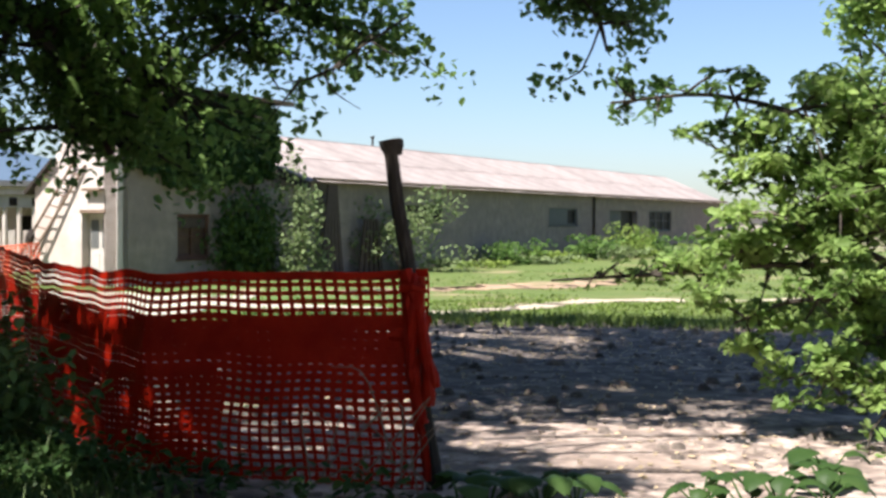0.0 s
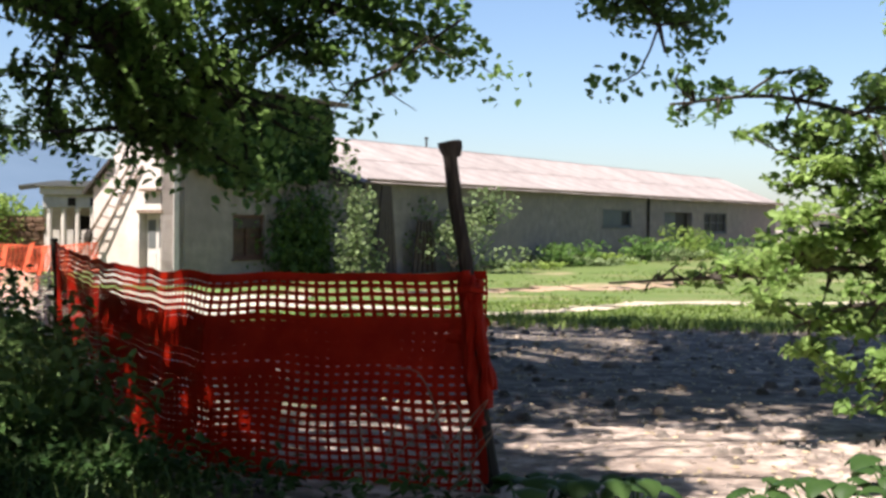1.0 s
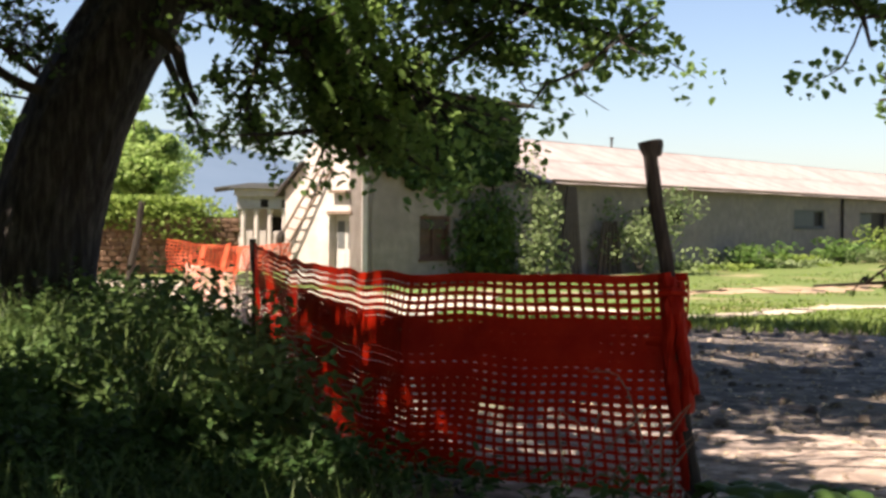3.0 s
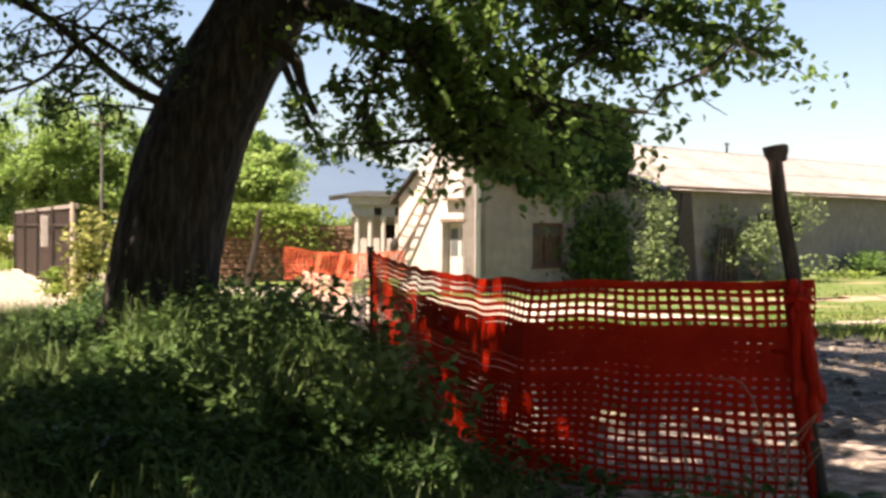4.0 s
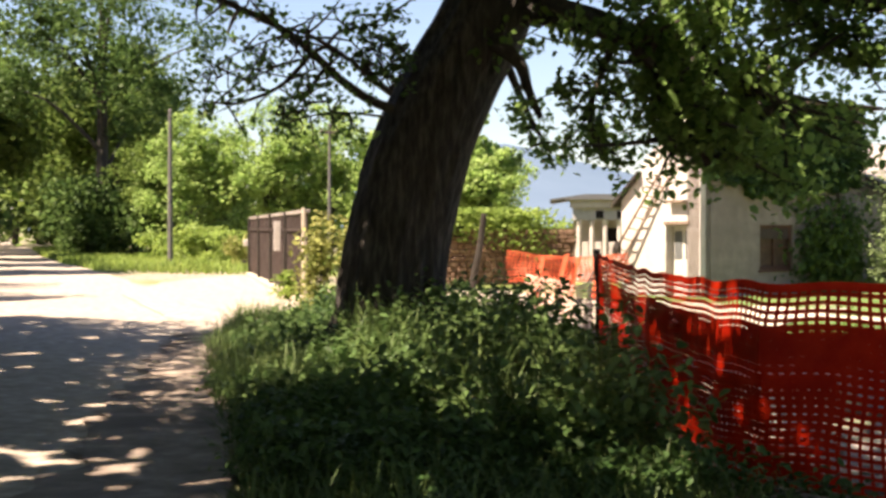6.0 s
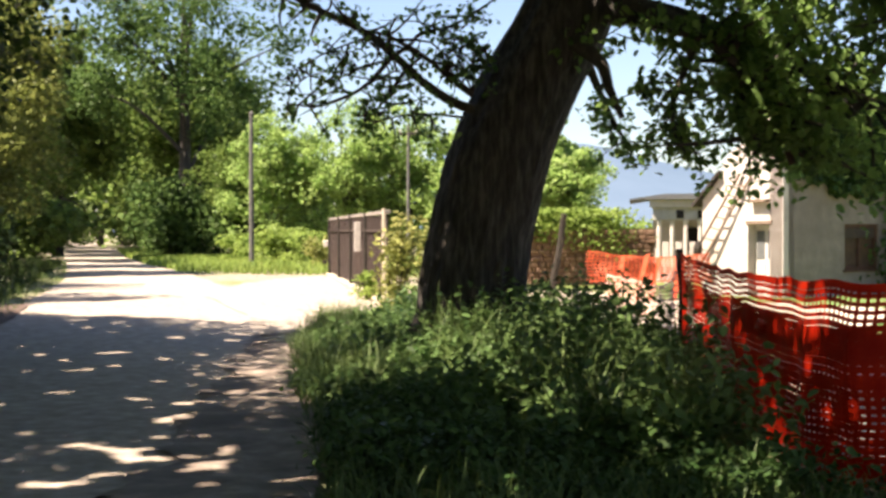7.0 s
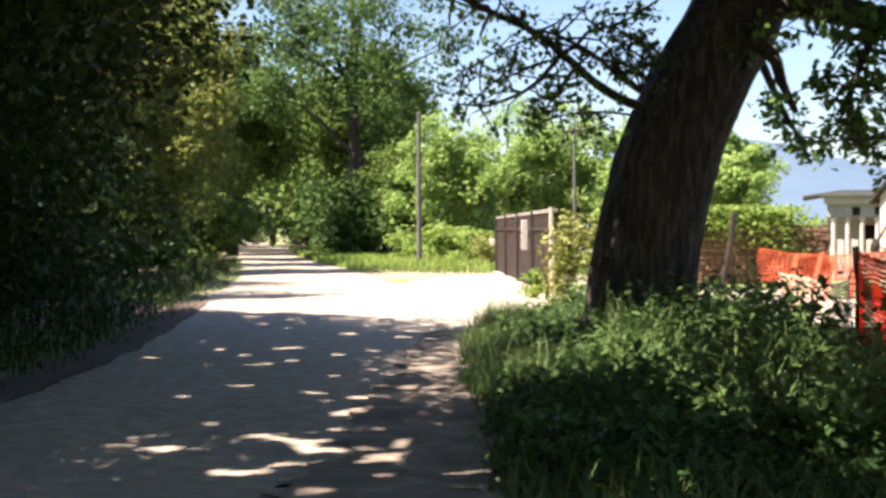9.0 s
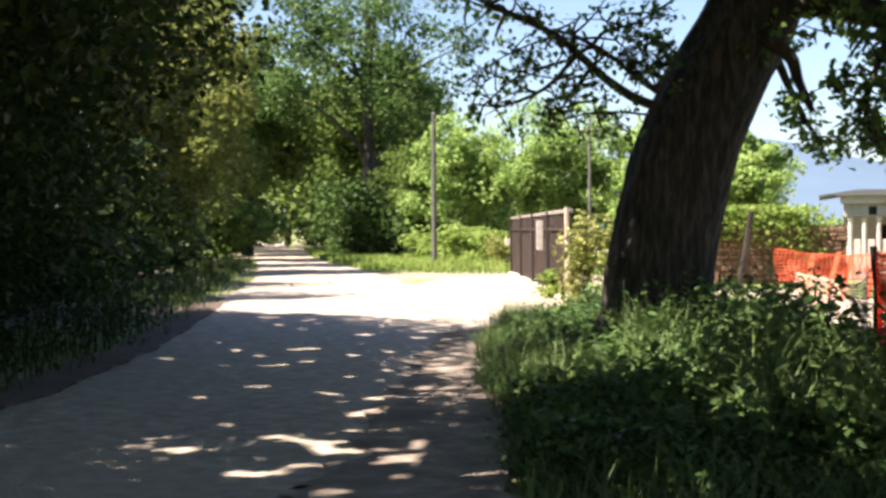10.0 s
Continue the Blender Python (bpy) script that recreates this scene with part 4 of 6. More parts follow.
def sun_gaps(p):
    """Leaves left out so sun lands where wanted: clear over the yard's sunny strip, thin over the low limbs, dappled
    elsewhere.
    """
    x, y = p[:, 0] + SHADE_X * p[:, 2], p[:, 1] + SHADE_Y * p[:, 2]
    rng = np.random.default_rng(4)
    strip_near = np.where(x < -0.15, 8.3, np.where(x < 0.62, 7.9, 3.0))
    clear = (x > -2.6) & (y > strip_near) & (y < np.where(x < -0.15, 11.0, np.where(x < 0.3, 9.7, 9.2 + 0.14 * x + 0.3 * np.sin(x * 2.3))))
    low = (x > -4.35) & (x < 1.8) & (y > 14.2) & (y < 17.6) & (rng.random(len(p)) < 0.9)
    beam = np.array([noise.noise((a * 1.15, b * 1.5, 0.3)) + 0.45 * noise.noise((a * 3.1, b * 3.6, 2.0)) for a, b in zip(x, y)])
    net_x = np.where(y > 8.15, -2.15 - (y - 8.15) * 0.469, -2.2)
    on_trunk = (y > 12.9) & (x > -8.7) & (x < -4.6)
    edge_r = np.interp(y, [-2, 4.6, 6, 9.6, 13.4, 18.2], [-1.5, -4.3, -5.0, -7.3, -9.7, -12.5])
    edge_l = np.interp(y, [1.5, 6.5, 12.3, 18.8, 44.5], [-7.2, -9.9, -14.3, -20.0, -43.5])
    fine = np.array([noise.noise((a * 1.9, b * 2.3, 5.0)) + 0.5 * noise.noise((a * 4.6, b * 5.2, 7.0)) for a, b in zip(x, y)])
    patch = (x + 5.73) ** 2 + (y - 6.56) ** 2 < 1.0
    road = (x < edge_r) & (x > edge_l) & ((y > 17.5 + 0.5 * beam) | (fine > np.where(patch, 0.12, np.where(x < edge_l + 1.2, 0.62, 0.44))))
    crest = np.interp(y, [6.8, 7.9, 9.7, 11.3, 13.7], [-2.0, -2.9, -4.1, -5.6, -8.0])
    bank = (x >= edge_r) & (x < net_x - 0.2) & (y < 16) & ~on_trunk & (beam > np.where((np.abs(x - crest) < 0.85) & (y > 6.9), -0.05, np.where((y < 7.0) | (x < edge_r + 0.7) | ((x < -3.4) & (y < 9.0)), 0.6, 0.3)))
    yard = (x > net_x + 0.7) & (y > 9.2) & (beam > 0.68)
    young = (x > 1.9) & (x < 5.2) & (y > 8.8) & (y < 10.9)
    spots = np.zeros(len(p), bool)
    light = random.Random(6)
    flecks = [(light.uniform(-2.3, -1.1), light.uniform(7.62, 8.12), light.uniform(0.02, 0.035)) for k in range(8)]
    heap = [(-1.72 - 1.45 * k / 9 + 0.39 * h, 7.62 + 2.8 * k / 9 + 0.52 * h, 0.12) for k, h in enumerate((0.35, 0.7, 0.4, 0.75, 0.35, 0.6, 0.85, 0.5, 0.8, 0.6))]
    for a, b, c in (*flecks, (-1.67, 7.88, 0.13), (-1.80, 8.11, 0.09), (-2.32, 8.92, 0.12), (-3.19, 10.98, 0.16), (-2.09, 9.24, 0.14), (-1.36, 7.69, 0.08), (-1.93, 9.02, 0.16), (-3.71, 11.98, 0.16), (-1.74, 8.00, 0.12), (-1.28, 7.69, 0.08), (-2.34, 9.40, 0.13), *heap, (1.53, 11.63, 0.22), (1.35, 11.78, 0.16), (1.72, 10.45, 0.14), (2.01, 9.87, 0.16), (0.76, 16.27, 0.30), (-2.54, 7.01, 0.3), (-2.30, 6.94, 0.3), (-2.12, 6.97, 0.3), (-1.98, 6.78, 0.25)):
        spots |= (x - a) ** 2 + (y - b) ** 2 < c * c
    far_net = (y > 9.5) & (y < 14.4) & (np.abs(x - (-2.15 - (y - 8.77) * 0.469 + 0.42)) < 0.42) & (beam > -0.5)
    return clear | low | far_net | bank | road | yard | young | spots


def tree(name, at, label, height, trunk_r, crown, leaves, size, material, seed, spread=1.0, low=0.25, clumps=26, bark=None, group="", lean=(0, 0), plain=True, dappled=False):
    """A tree: tapered trunk, limbs to each clump, and a crown of leaves in uneven clumps. crown: half widths x, y, z."""
    rng = np.random.default_rng(seed)
    t = empty(name, (*at, float(ground_z(at[0], at[1]))), label, "tree", group)
    cz = height - crown[2]
    way = curve([(0, 0, -0.3), (lean[0] * 0.3 + rng.normal(0, 0.1), lean[1] * 0.3, height * 0.3), (lean[0] * 0.7, lean[1] * 0.7, height * 0.6), (lean[0], lean[1], height * 0.9)], 12)
    part("trunk", tube(bmesh.new(), way, list(np.linspace(trunk_r, trunk_r * 0.15, 12)), 10, 0.15, seed), bark or M_TWIG, t)
    lobes = max(5, clumps // 7)
    ld = rng.normal(0, 1, (lobes, 3))
    ld /= np.linalg.norm(ld, axis=1, keepdims=True)
    centres = ld * rng.uniform(0.25, 0.75, (lobes, 1)) * np.array(crown)
    which = rng.integers(0, lobes, clumps)
    d = rng.normal(0, 1, (clumps, 3))
    d /= np.linalg.norm(d, axis=1, keepdims=True)
    reach = rng.uniform(0.28, 0.5, lobes)[which][:, None]
    c = centres[which] + d * reach * np.array(crown) + [lean[0] * 0.8, lean[1] * 0.8, cz]
    c[:, 2] = np.maximum(c[:, 2], height * low * 0.3 + 0.3)
    for i, p in enumerate(c[:9]):
        s = way[min(11, max(3, int(p[2] / height * 9)))]
        stem = bmesh.new()
        tube(stem, curve([s, (s + p) / 2 + [0, 0, 0.1 * height * rng.random()], p], 6), list(np.linspace(trunk_r * 0.3, 0.015, 6)), 6)
        part("limb", stem, bark or M_TWIG, t)
    per = leaves // clumps
    base = min(crown) * 0.36 * spread
    pts = np.concatenate([p + puff(rng, per) * base * rng.uniform(0.6, 1.2) * [1, 1, 0.75] for p in c])
    pts = pts[pts[:, 2] > 0.15]
    # drops leaves whose shadow would cover the chosen sunlit spots
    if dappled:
        pts = pts[~sun_gaps(pts + np.array([*at, 0.0]))]
    many("crown", *leaf_cloud(rng, pts, size, 0.35, 0.8, plain), material, t)
    return t


def limb(parent, way, r0, r1, leaves, spread, size, material, seed, start=0.35, twigs=14, drop=0.0, origin=None, plain=False, flat=1.0, aspect=0.8):
    """A limb with twigs and leaves hanging on its outer part."""
    rng = np.random.default_rng(seed)
    pts = curve(way, 14)
    bm = bmesh.new()
    tube(bm, pts, list(np.linspace(r0, r1, 14)), 8, 0.12, seed)
    tips = []
    for i in range(twigs):
        k = int(rng.uniform(start, 0.98) * 13)
        d = rng.normal(0, 1, 3) * spread * [1, 1, 0.8]
        d[2] -= drop
        tip = pts[k] + d
        mid = (pts[k] + tip) / 2 + rng.normal(0, 0.08, 3)
        tube(bm, curve([pts[k], mid, tip], 5), list(np.linspace(max(r1, 0.012) * 1.1, 0.004, 5)), 5)
        tips += [tip, mid]
    part("limb", bm, M_TWIG if r0 < 0.2 else M_BARK, parent, smooth=True)
    if leaves:
        tips = np.array(tips)
        c = tips[rng.integers(0, len(tips), leaves)] + puff(rng, leaves) * spread * 0.30 * [1, 1, flat]
        # leaves that would shade the chosen sunlit spots are left out
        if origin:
            c = c[~sun_gaps(c + np.array(origin))]
        many("foliage", *leaf_cloud(rng, c, size, 0.5 * flat, aspect, plain), material, parent)


def old_tree():
    t = empty("old_tree", (-7.38, 13.8, 0), "huge old leaning tree with dark furrowed bark and spreading limbs", "tree")
    rel = lambda pts: [(x + 7.38, y - 13.8, z) for x, y, z in pts]
    way = curve([(0.0, 0, -0.2), (0.02, 0.0, 0.5), (0.10, 0.06, 1.4), (0.33, 0.25, 2.5), (0.60, 0.48, 3.3), (1.0, 0.78, 4.3), (1.3, 1.0, 5.6), (1.5, 1.2, 7.2)], 40)
    n, bm = 44, bmesh.new()
    rad = np.interp(np.linspace(0, 1, 40), [0, 0.05, 0.15, 0.3, 0.5, 0.62, 0.8, 1], [0.98, 0.78, 0.65, 0.62, 0.64, 0.65, 0.5, 0.36])
    rings = []
    for i, p in enumerate(way):
        ring = []
        for k in range(n):
            w = 2 * math.pi * k / n
            f = Vector((math.cos(w) * 2.4, math.sin(w) * 2.4, p[2] * 0.6))
            ridge = 0.10 * (abs(noise.noise(f * 2.6)) - 0.25) + 0.05 * noise.noise(f * 0.8) + 0.018 * math.sin(k * 2.4 + 1.4 * noise.noise(f))
            flare = 0.10 * max(0, 1 - p[2] / 0.8) * math.sin(w * 5 + 1)
            r = rad[i] * (1 + ridge + flare)
            ring.append(bm.verts.new((p[0] + r * math.cos(w), p[1] + r * math.sin(w), p[2])))
        rings.append(ring)
    for r, s in zip(rings, rings[1:]):
        for k in range(n):
            bm.faces.new((r[k], r[(k + 1) % n], s[(k + 1) % n], s[k]))
    bm.faces.new(rings[-1])
    part("trunk", bm, M_BARK, t, "thick dark trunk with deep furrows")
    # the bare fork towards the road, and the broken snag
    limb(t, rel([(-7.14, 13.44, 2.94), (-7.31, 13.19, 3.03), (-7.49, 12.93, 3.21), (-7.67, 12.66, 3.46), (-7.90, 12.36, 3.74), (-8.14, 12.04, 3.89), (-8.35, 11.73, 4.04), (-8.60, 11.38, 4.22)]), 0.062, 0.025, 260, 0.45, 0.08, M_LEAF, 21, 0.45, 22, 0)
    limb(t, rel([(-7.74, 12.66, 3.52), (-7.83, 12.49, 3.32), (-7.91, 12.32, 3.15), (-8.05, 12.12, 3.01), (-8.26, 11.86, 2.90), (-8.46, 11.60, 2.92)]), 0.03, 0.01, 90, 0.3, 0.08, M_LEAF, 22, 0.35, 12, 0)
    limb(t, rel([(-7.05, 13.26, 3.09), (-7.21, 13.09, 3.24), (-7.40, 12.90, 3.46), (-7.59, 12.70, 3.62), (-7.76, 12.50, 3.73), (-7.94, 12.30, 3.77)]), 0.035, 0.018, 120, 0.35, 0.07, M_LEAF, 23, 0.3, 16, 0)
    limb(t, rel([(-7.74, 12.66, 3.51), (-7.59, 12.77, 3.64), (-7.48, 12.85, 3.78), (-7.24, 13.00, 3.84), (-6.97, 13.17, 4.00), (-6.75, 13.30, 4.19)]), 0.026, 0.012, 160, 0.35, 0.08, M_LEAF, 24, 0.4, 16, 0)
    limb(t, rel([(-7.14, 13.22, 2.83), (-7.35, 12.93, 2.85), (-7.56, 12.65, 2.84), (-7.81, 12.33, 2.75), (-7.94, 12.07, 2.82)]), 0.016, 0.006, 240, 0.24, 0.075, M_LEAF, 70, 0.3, 18, 0)
    limb(t, rel([(-7.86, 12.35, 3.70), (-8.08, 12.06, 3.56), (-8.30, 11.76, 3.37), (-8.43, 11.50, 3.11)]), 0.014, 0.005, 150, 0.28, 0.075, M_LEAF, 71, 0.3, 14, 0.08)
    limb(t, rel([(-7.78, 12.52, 3.44), (-7.96, 12.21, 3.32), (-8.19, 11.87, 3.27), (-8.35, 11.56, 3.14)]), 0.013, 0.004, 120, 0.26, 0.07, M_LEAF, 72, 0.3, 14, 0)
    limb(t, rel([(-7.54, 12.89, 3.28), (-7.71, 12.72, 3.21), (-7.78, 12.59, 3.01), (-7.80, 12.50, 2.84)]), 0.012, 0.004, 160, 0.22, 0.075, M_LEAF, 73, 0.4, 12, 0)
    limb(t, rel([(-7.05, 13.26, 3.12), (-7.20, 13.07, 3.33), (-7.30, 12.91, 3.61)]), 0.014, 0.004, 70, 0.12, 0.07, M_LEAF, 90, 0.35, 7, 0)
    limb(t, rel([(-7.05, 13.26, 3.12), (-7.10, 13.12, 3.38), (-7.19, 12.97, 3.71)]), 0.014, 0.004, 70, 0.12, 0.07, M_LEAF, 91, 0.35, 7, 0)
    limb(t, rel([(-7.05, 13.26, 3.12), (-7.09, 13.13, 3.40), (-7.07, 13.03, 3.76)]), 0.014, 0.004, 70, 0.12, 0.07, M_LEAF, 92, 0.35, 7, 0)
    limb(t, rel([(-7.05, 13.26, 3.12), (-6.99, 13.18, 3.37), (-6.96, 13.08, 3.70)]), 0.014, 0.004, 70, 0.12, 0.07, M_LEAF, 93, 0.35, 7, 0)
    limb(t, rel([(-7.05, 13.26, 3.12), (-6.98, 13.19, 3.34), (-6.86, 13.13, 3.64)]), 0.014, 0.004, 70, 0.12, 0.07, M_LEAF, 94, 0.35, 7, 0)
    limb(t, rel([(-7.05, 13.26, 3.12), (-6.90, 13.22, 3.37), (-6.79, 13.17, 3.69)]), 0.014, 0.004, 70, 0.12, 0.07, M_LEAF, 95, 0.35, 7, 0)
    limb(t, rel([(-7.05, 13.26, 3.12), (-7.18, 13.08, 3.25), (-7.27, 12.92, 3.45)]), 0.014, 0.004, 70, 0.12, 0.07, M_LEAF, 96, 0.35, 7, 0)
    limb(t, rel([(-6.4, 14.3, 3.85), (-5.95, 13.95, 3.62), (-5.7, 13.85, 3.42), (-5.6, 13.82, 3.15), (-5.44, 13.82, 2.8)]), 0.12, 0.035, 0, 0.1, 0.1, M_LEAF, 25, 0.5, 0)
    # the leafy limbs over the yard
    limb(t, rel([(-6.2, 14.7, 4.3), (-5.2, 14.4, 4.0), (-4.2, 14.1, 3.6), (-3.2, 13.9, 3.1), (-2.6, 13.8, 2.75)]), 0.22, 0.03, 3100, 0.68, 0.11, M_LEAF_LIMB, 31, 0.46, 46, 0.1)
    limb(t, rel([(-6.0, 14.8, 4.9), (-4.5, 14.5, 4.6), (-3.0, 14.3, 4.2), (-1.5, 14.2, 3.75), (-0.5, 14.3, 3.4)]), 0.2, 0.02, 4000, 0.62, 0.11, M_LEAF_LIMB, 32, 0.25, 46)
    limb(t, rel([(-5.5, 14.2, 4.2), (-4.4, 13.5, 3.6), (-3.7, 13.4, 2.9), (-3.45, 13.5, 2.2)]), 0.10, 0.04, 2000, 0.45, 0.11, M_LEAF_LIMB, 33, 0.35, 34, 0.15)
    limb(t, rel([(-4.46, 13.77, 3.85), (-4.63, 13.51, 3.20), (-4.68, 13.28, 2.70), (-4.47, 13.24, 2.24)]), 0.05, 0.015, 620, 0.30, 0.10, M_LEAF_LIMB, 34, 0.3, 22, 0.1)
    limb(t, rel([(-6.0, 14.8, 5.2), (-3.0, 13.6, 5.2), (0.0, 12.3, 4.6), (1.2, 12.0, 3.9), (1.5, 12.0, 3.1)]), 0.16, 0.012, 2100, 0.42, 0.09, M_LEAF_LIMB, 35, 0.66, 30, 0.05)
    limb(t, rel([(-6.3, 14.9, 3.6), (-6.2, 15.4, 3.0), (-6.0, 15.7, 2.5)]), 0.06, 0.015, 420, 0.28, 0.09, M_LEAF_LIMB, 37, 0.3, 14)
    limb(t, rel([(-0.4, 13.6, 3.65), (-0.9, 13.2, 3.25), (-1.25, 13.05, 2.98), (-1.6, 13.0, 2.9)]), 0.016, 0.006, 0, 0.22, 0.1, M_LEAF, 58, 0.3, 9, 0.12)
    limb(t, rel([(-2.88, 13.97, 4.25), (-2.52, 14.03, 3.75), (-2.17, 14.08, 3.44), (-1.88, 14.12, 3.20)]), 0.05, 0.015, 900, 0.36, 0.10, M_LEAF_LIMB, 82, 0.3, 22)
    # the high crown, out of view, its limbs added to shade bank, net and yard
    high = (
        ([(-6.0, 14.8, 5.6), (-5.0, 13.5, 6.2), (-3.8, 12.4, 6.6), (-2.2, 11.8, 6.2)], 2200, 0.5),
        ([(-6.1, 14.9, 6.0), (-6.6, 13.2, 7.0), (-6.8, 11.0, 7.2), (-6.0, 9.0, 6.8)], 2600, 0.3),
        ([(-5.9, 15.0, 6.6), (-4.6, 15.6, 7.6), (-2.6, 15.8, 7.9), (-0.6, 15.2, 7.2)], 5200, 0.3),
        ([(-6.0, 15.0, 6.8), (-7.5, 15.0, 8.0), (-9.0, 14.0, 8.4), (-10.2, 12.5, 8.0)], 4200, 0.3),
        ([(-6.1, 14.7, 6.2), (-7.2, 11.0, 7.6), (-7.6, 8.0, 7.6), (-6.6, 5.2, 7.0)], 3400, 0.3),
        ([(-6.0, 14.7, 6.6), (-5.2, 11.5, 7.8), (-4.6, 8.6, 7.8), (-4.2, 6.0, 7.2)], 4200, 0.55),
        ([(-5.9, 14.8, 6.4), (-3.4, 12.4, 7.6), (-1.2, 10.8, 7.4), (0.8, 10.2, 6.9)], 6000, 0.5),
        ([(-5.8, 15.0, 6.9), (-2.6, 13.8, 8.2), (0.6, 13.0, 8.0), (3.4, 12.8, 7.2)], 6000, 0.45),
        ([(-6.2, 14.8, 6.8), (-9.0, 11.5, 8.2), (-10.6, 9.0, 8.2), (-11.0, 6.8, 7.6)], 5200, 0.3),
        ([(-6.0, 14.6, 6.4), (-5.6, 11.0, 6.6), (-5.0, 7.6, 6.0), (-3.9, 5.4, 5.4)], 6000, 0.6),
        ([(-6.0, 14.6, 6.0), (-4.6, 11.0, 6.2), (-3.8, 8.4, 6.0), (-3.2, 6.2, 5.4)], 6000, 0.6),
        ([(-6.2, 14.6, 6.6), (-6.6, 9.0, 6.8), (-5.8, 5.0, 6.2), (-4.2, 3.2, 5.6)], 5200, 0.5),
        ([(-5.8, 14.8, 6.6), (-2.4, 12.4, 7.4), (0.6, 10.6, 7.2), (2.6, 9.2, 6.8)], 6500, 0.5),
        ([(-5.8, 14.9, 6.8), (-1.4, 13.2, 7.6), (2.4, 11.6, 7.4), (4.6, 11.2, 6.8)], 6000, 0.45),
        ([(-5.8, 15.0, 7.2), (-1.6, 15.2, 8.4), (1.8, 14.6, 8.2), (4.4, 14.2, 7.4)], 6000, 0.4),
        ([(-5.8, 14.9, 6.2), (-3.6, 12.0, 6.8), (-2.2, 9.6, 7.0), (-1.0, 8.0, 6.8)], 7000, 0.55),
        ([(-5.9, 14.6, 6.6), (-4.0, 11.0, 7.6), (-2.8, 8.8, 7.4), (-2.4, 7.2, 6.8)], 6000, 0.6),
        ([(-6.0, 14.6, 6.2), (-5.0, 10.0, 6.4), (-4.2, 7.0, 5.8), (-3.0, 5.0, 5.0)], 6500, 0.7),
        ([(-6.0, 14.6, 6.4), (-5.0, 9.0, 6.6), (-3.6, 5.8, 5.8), (-2.2, 4.6, 5.0)], 7000, 0.72),
        ([(-6.1, 14.6, 6.6), (-5.6, 9.0, 6.8), (-4.6, 5.6, 6.2), (-3.4, 4.2, 5.6)], 7000, 0.7),
        ([(-6.1, 14.6, 6.0), (-6.0, 10.0, 6.4), (-5.4, 7.4, 6.0), (-4.6, 5.8, 5.4)], 5500, 0.65),
        ([(-6.2, 14.8, 6.5), (-8.0, 13.0, 7.4), (-8.6, 11.8, 7.2), (-8.4, 10.6, 6.8)], 6500, 0.3),
        ([(-6.4, 14.6, 6.0), (-7.4, 13.2, 6.4), (-7.9, 12.4, 6.2), (-8.2, 11.6, 5.8)], 4500, 0.35),
        ([(-5.8, 14.8, 6.6), (-2.8, 11.0, 7.6), (-0.6, 8.6, 7.6), (0.8, 7.2, 7.0)], 7000, 0.55),
        ([(-5.8, 14.8, 7.0), (-2.0, 9.0, 7.6), (0.4, 7.4, 7.4), (2.4, 6.8, 7.0)], 7000, 0.55),
        ([(-5.8, 14.8, 7.0), (-2.6, 8.8, 7.4), (-0.6, 7.2, 7.2), (1.2, 6.4, 6.8)], 7000, 0.6),
        ([(-6.0, 14.6, 6.6), (-4.4, 9.0, 6.8), (-2.8, 5.6, 6.4), (-1.6, 3.8, 6.0)], 6500, 0.72),
        ([(-6.0, 14.6, 6.6), (-6.6, 8.0, 6.8), (-6.4, 4.0, 6.4), (-5.4, 1.8, 6.0)], 7000, 0.7),
        ([(-5.8, 14.8, 6.8), (-1.0, 10.2, 8.0), (1.2, 8.6, 7.8), (2.8, 7.4, 7.2)], 6500, 0.55),
    )
    # two dense unseen limbs, added to shade the net roll and the bank's foot
    limb(t, rel([(-3.4, 6.2, 6.2), (-2.6, 5.0, 6.1), (-2.15, 4.4, 6.0), (-1.85, 4.0, 5.9)]), 0.05, 0.02, 6000, 0.5, 0.13, M_LEAF, 80, 0.2, 40)
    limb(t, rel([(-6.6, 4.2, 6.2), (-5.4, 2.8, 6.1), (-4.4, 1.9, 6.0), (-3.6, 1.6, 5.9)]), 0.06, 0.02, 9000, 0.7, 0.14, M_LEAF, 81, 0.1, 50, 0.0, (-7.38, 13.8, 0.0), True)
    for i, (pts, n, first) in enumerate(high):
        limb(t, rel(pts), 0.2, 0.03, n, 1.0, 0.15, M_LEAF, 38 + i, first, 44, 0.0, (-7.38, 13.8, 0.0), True)


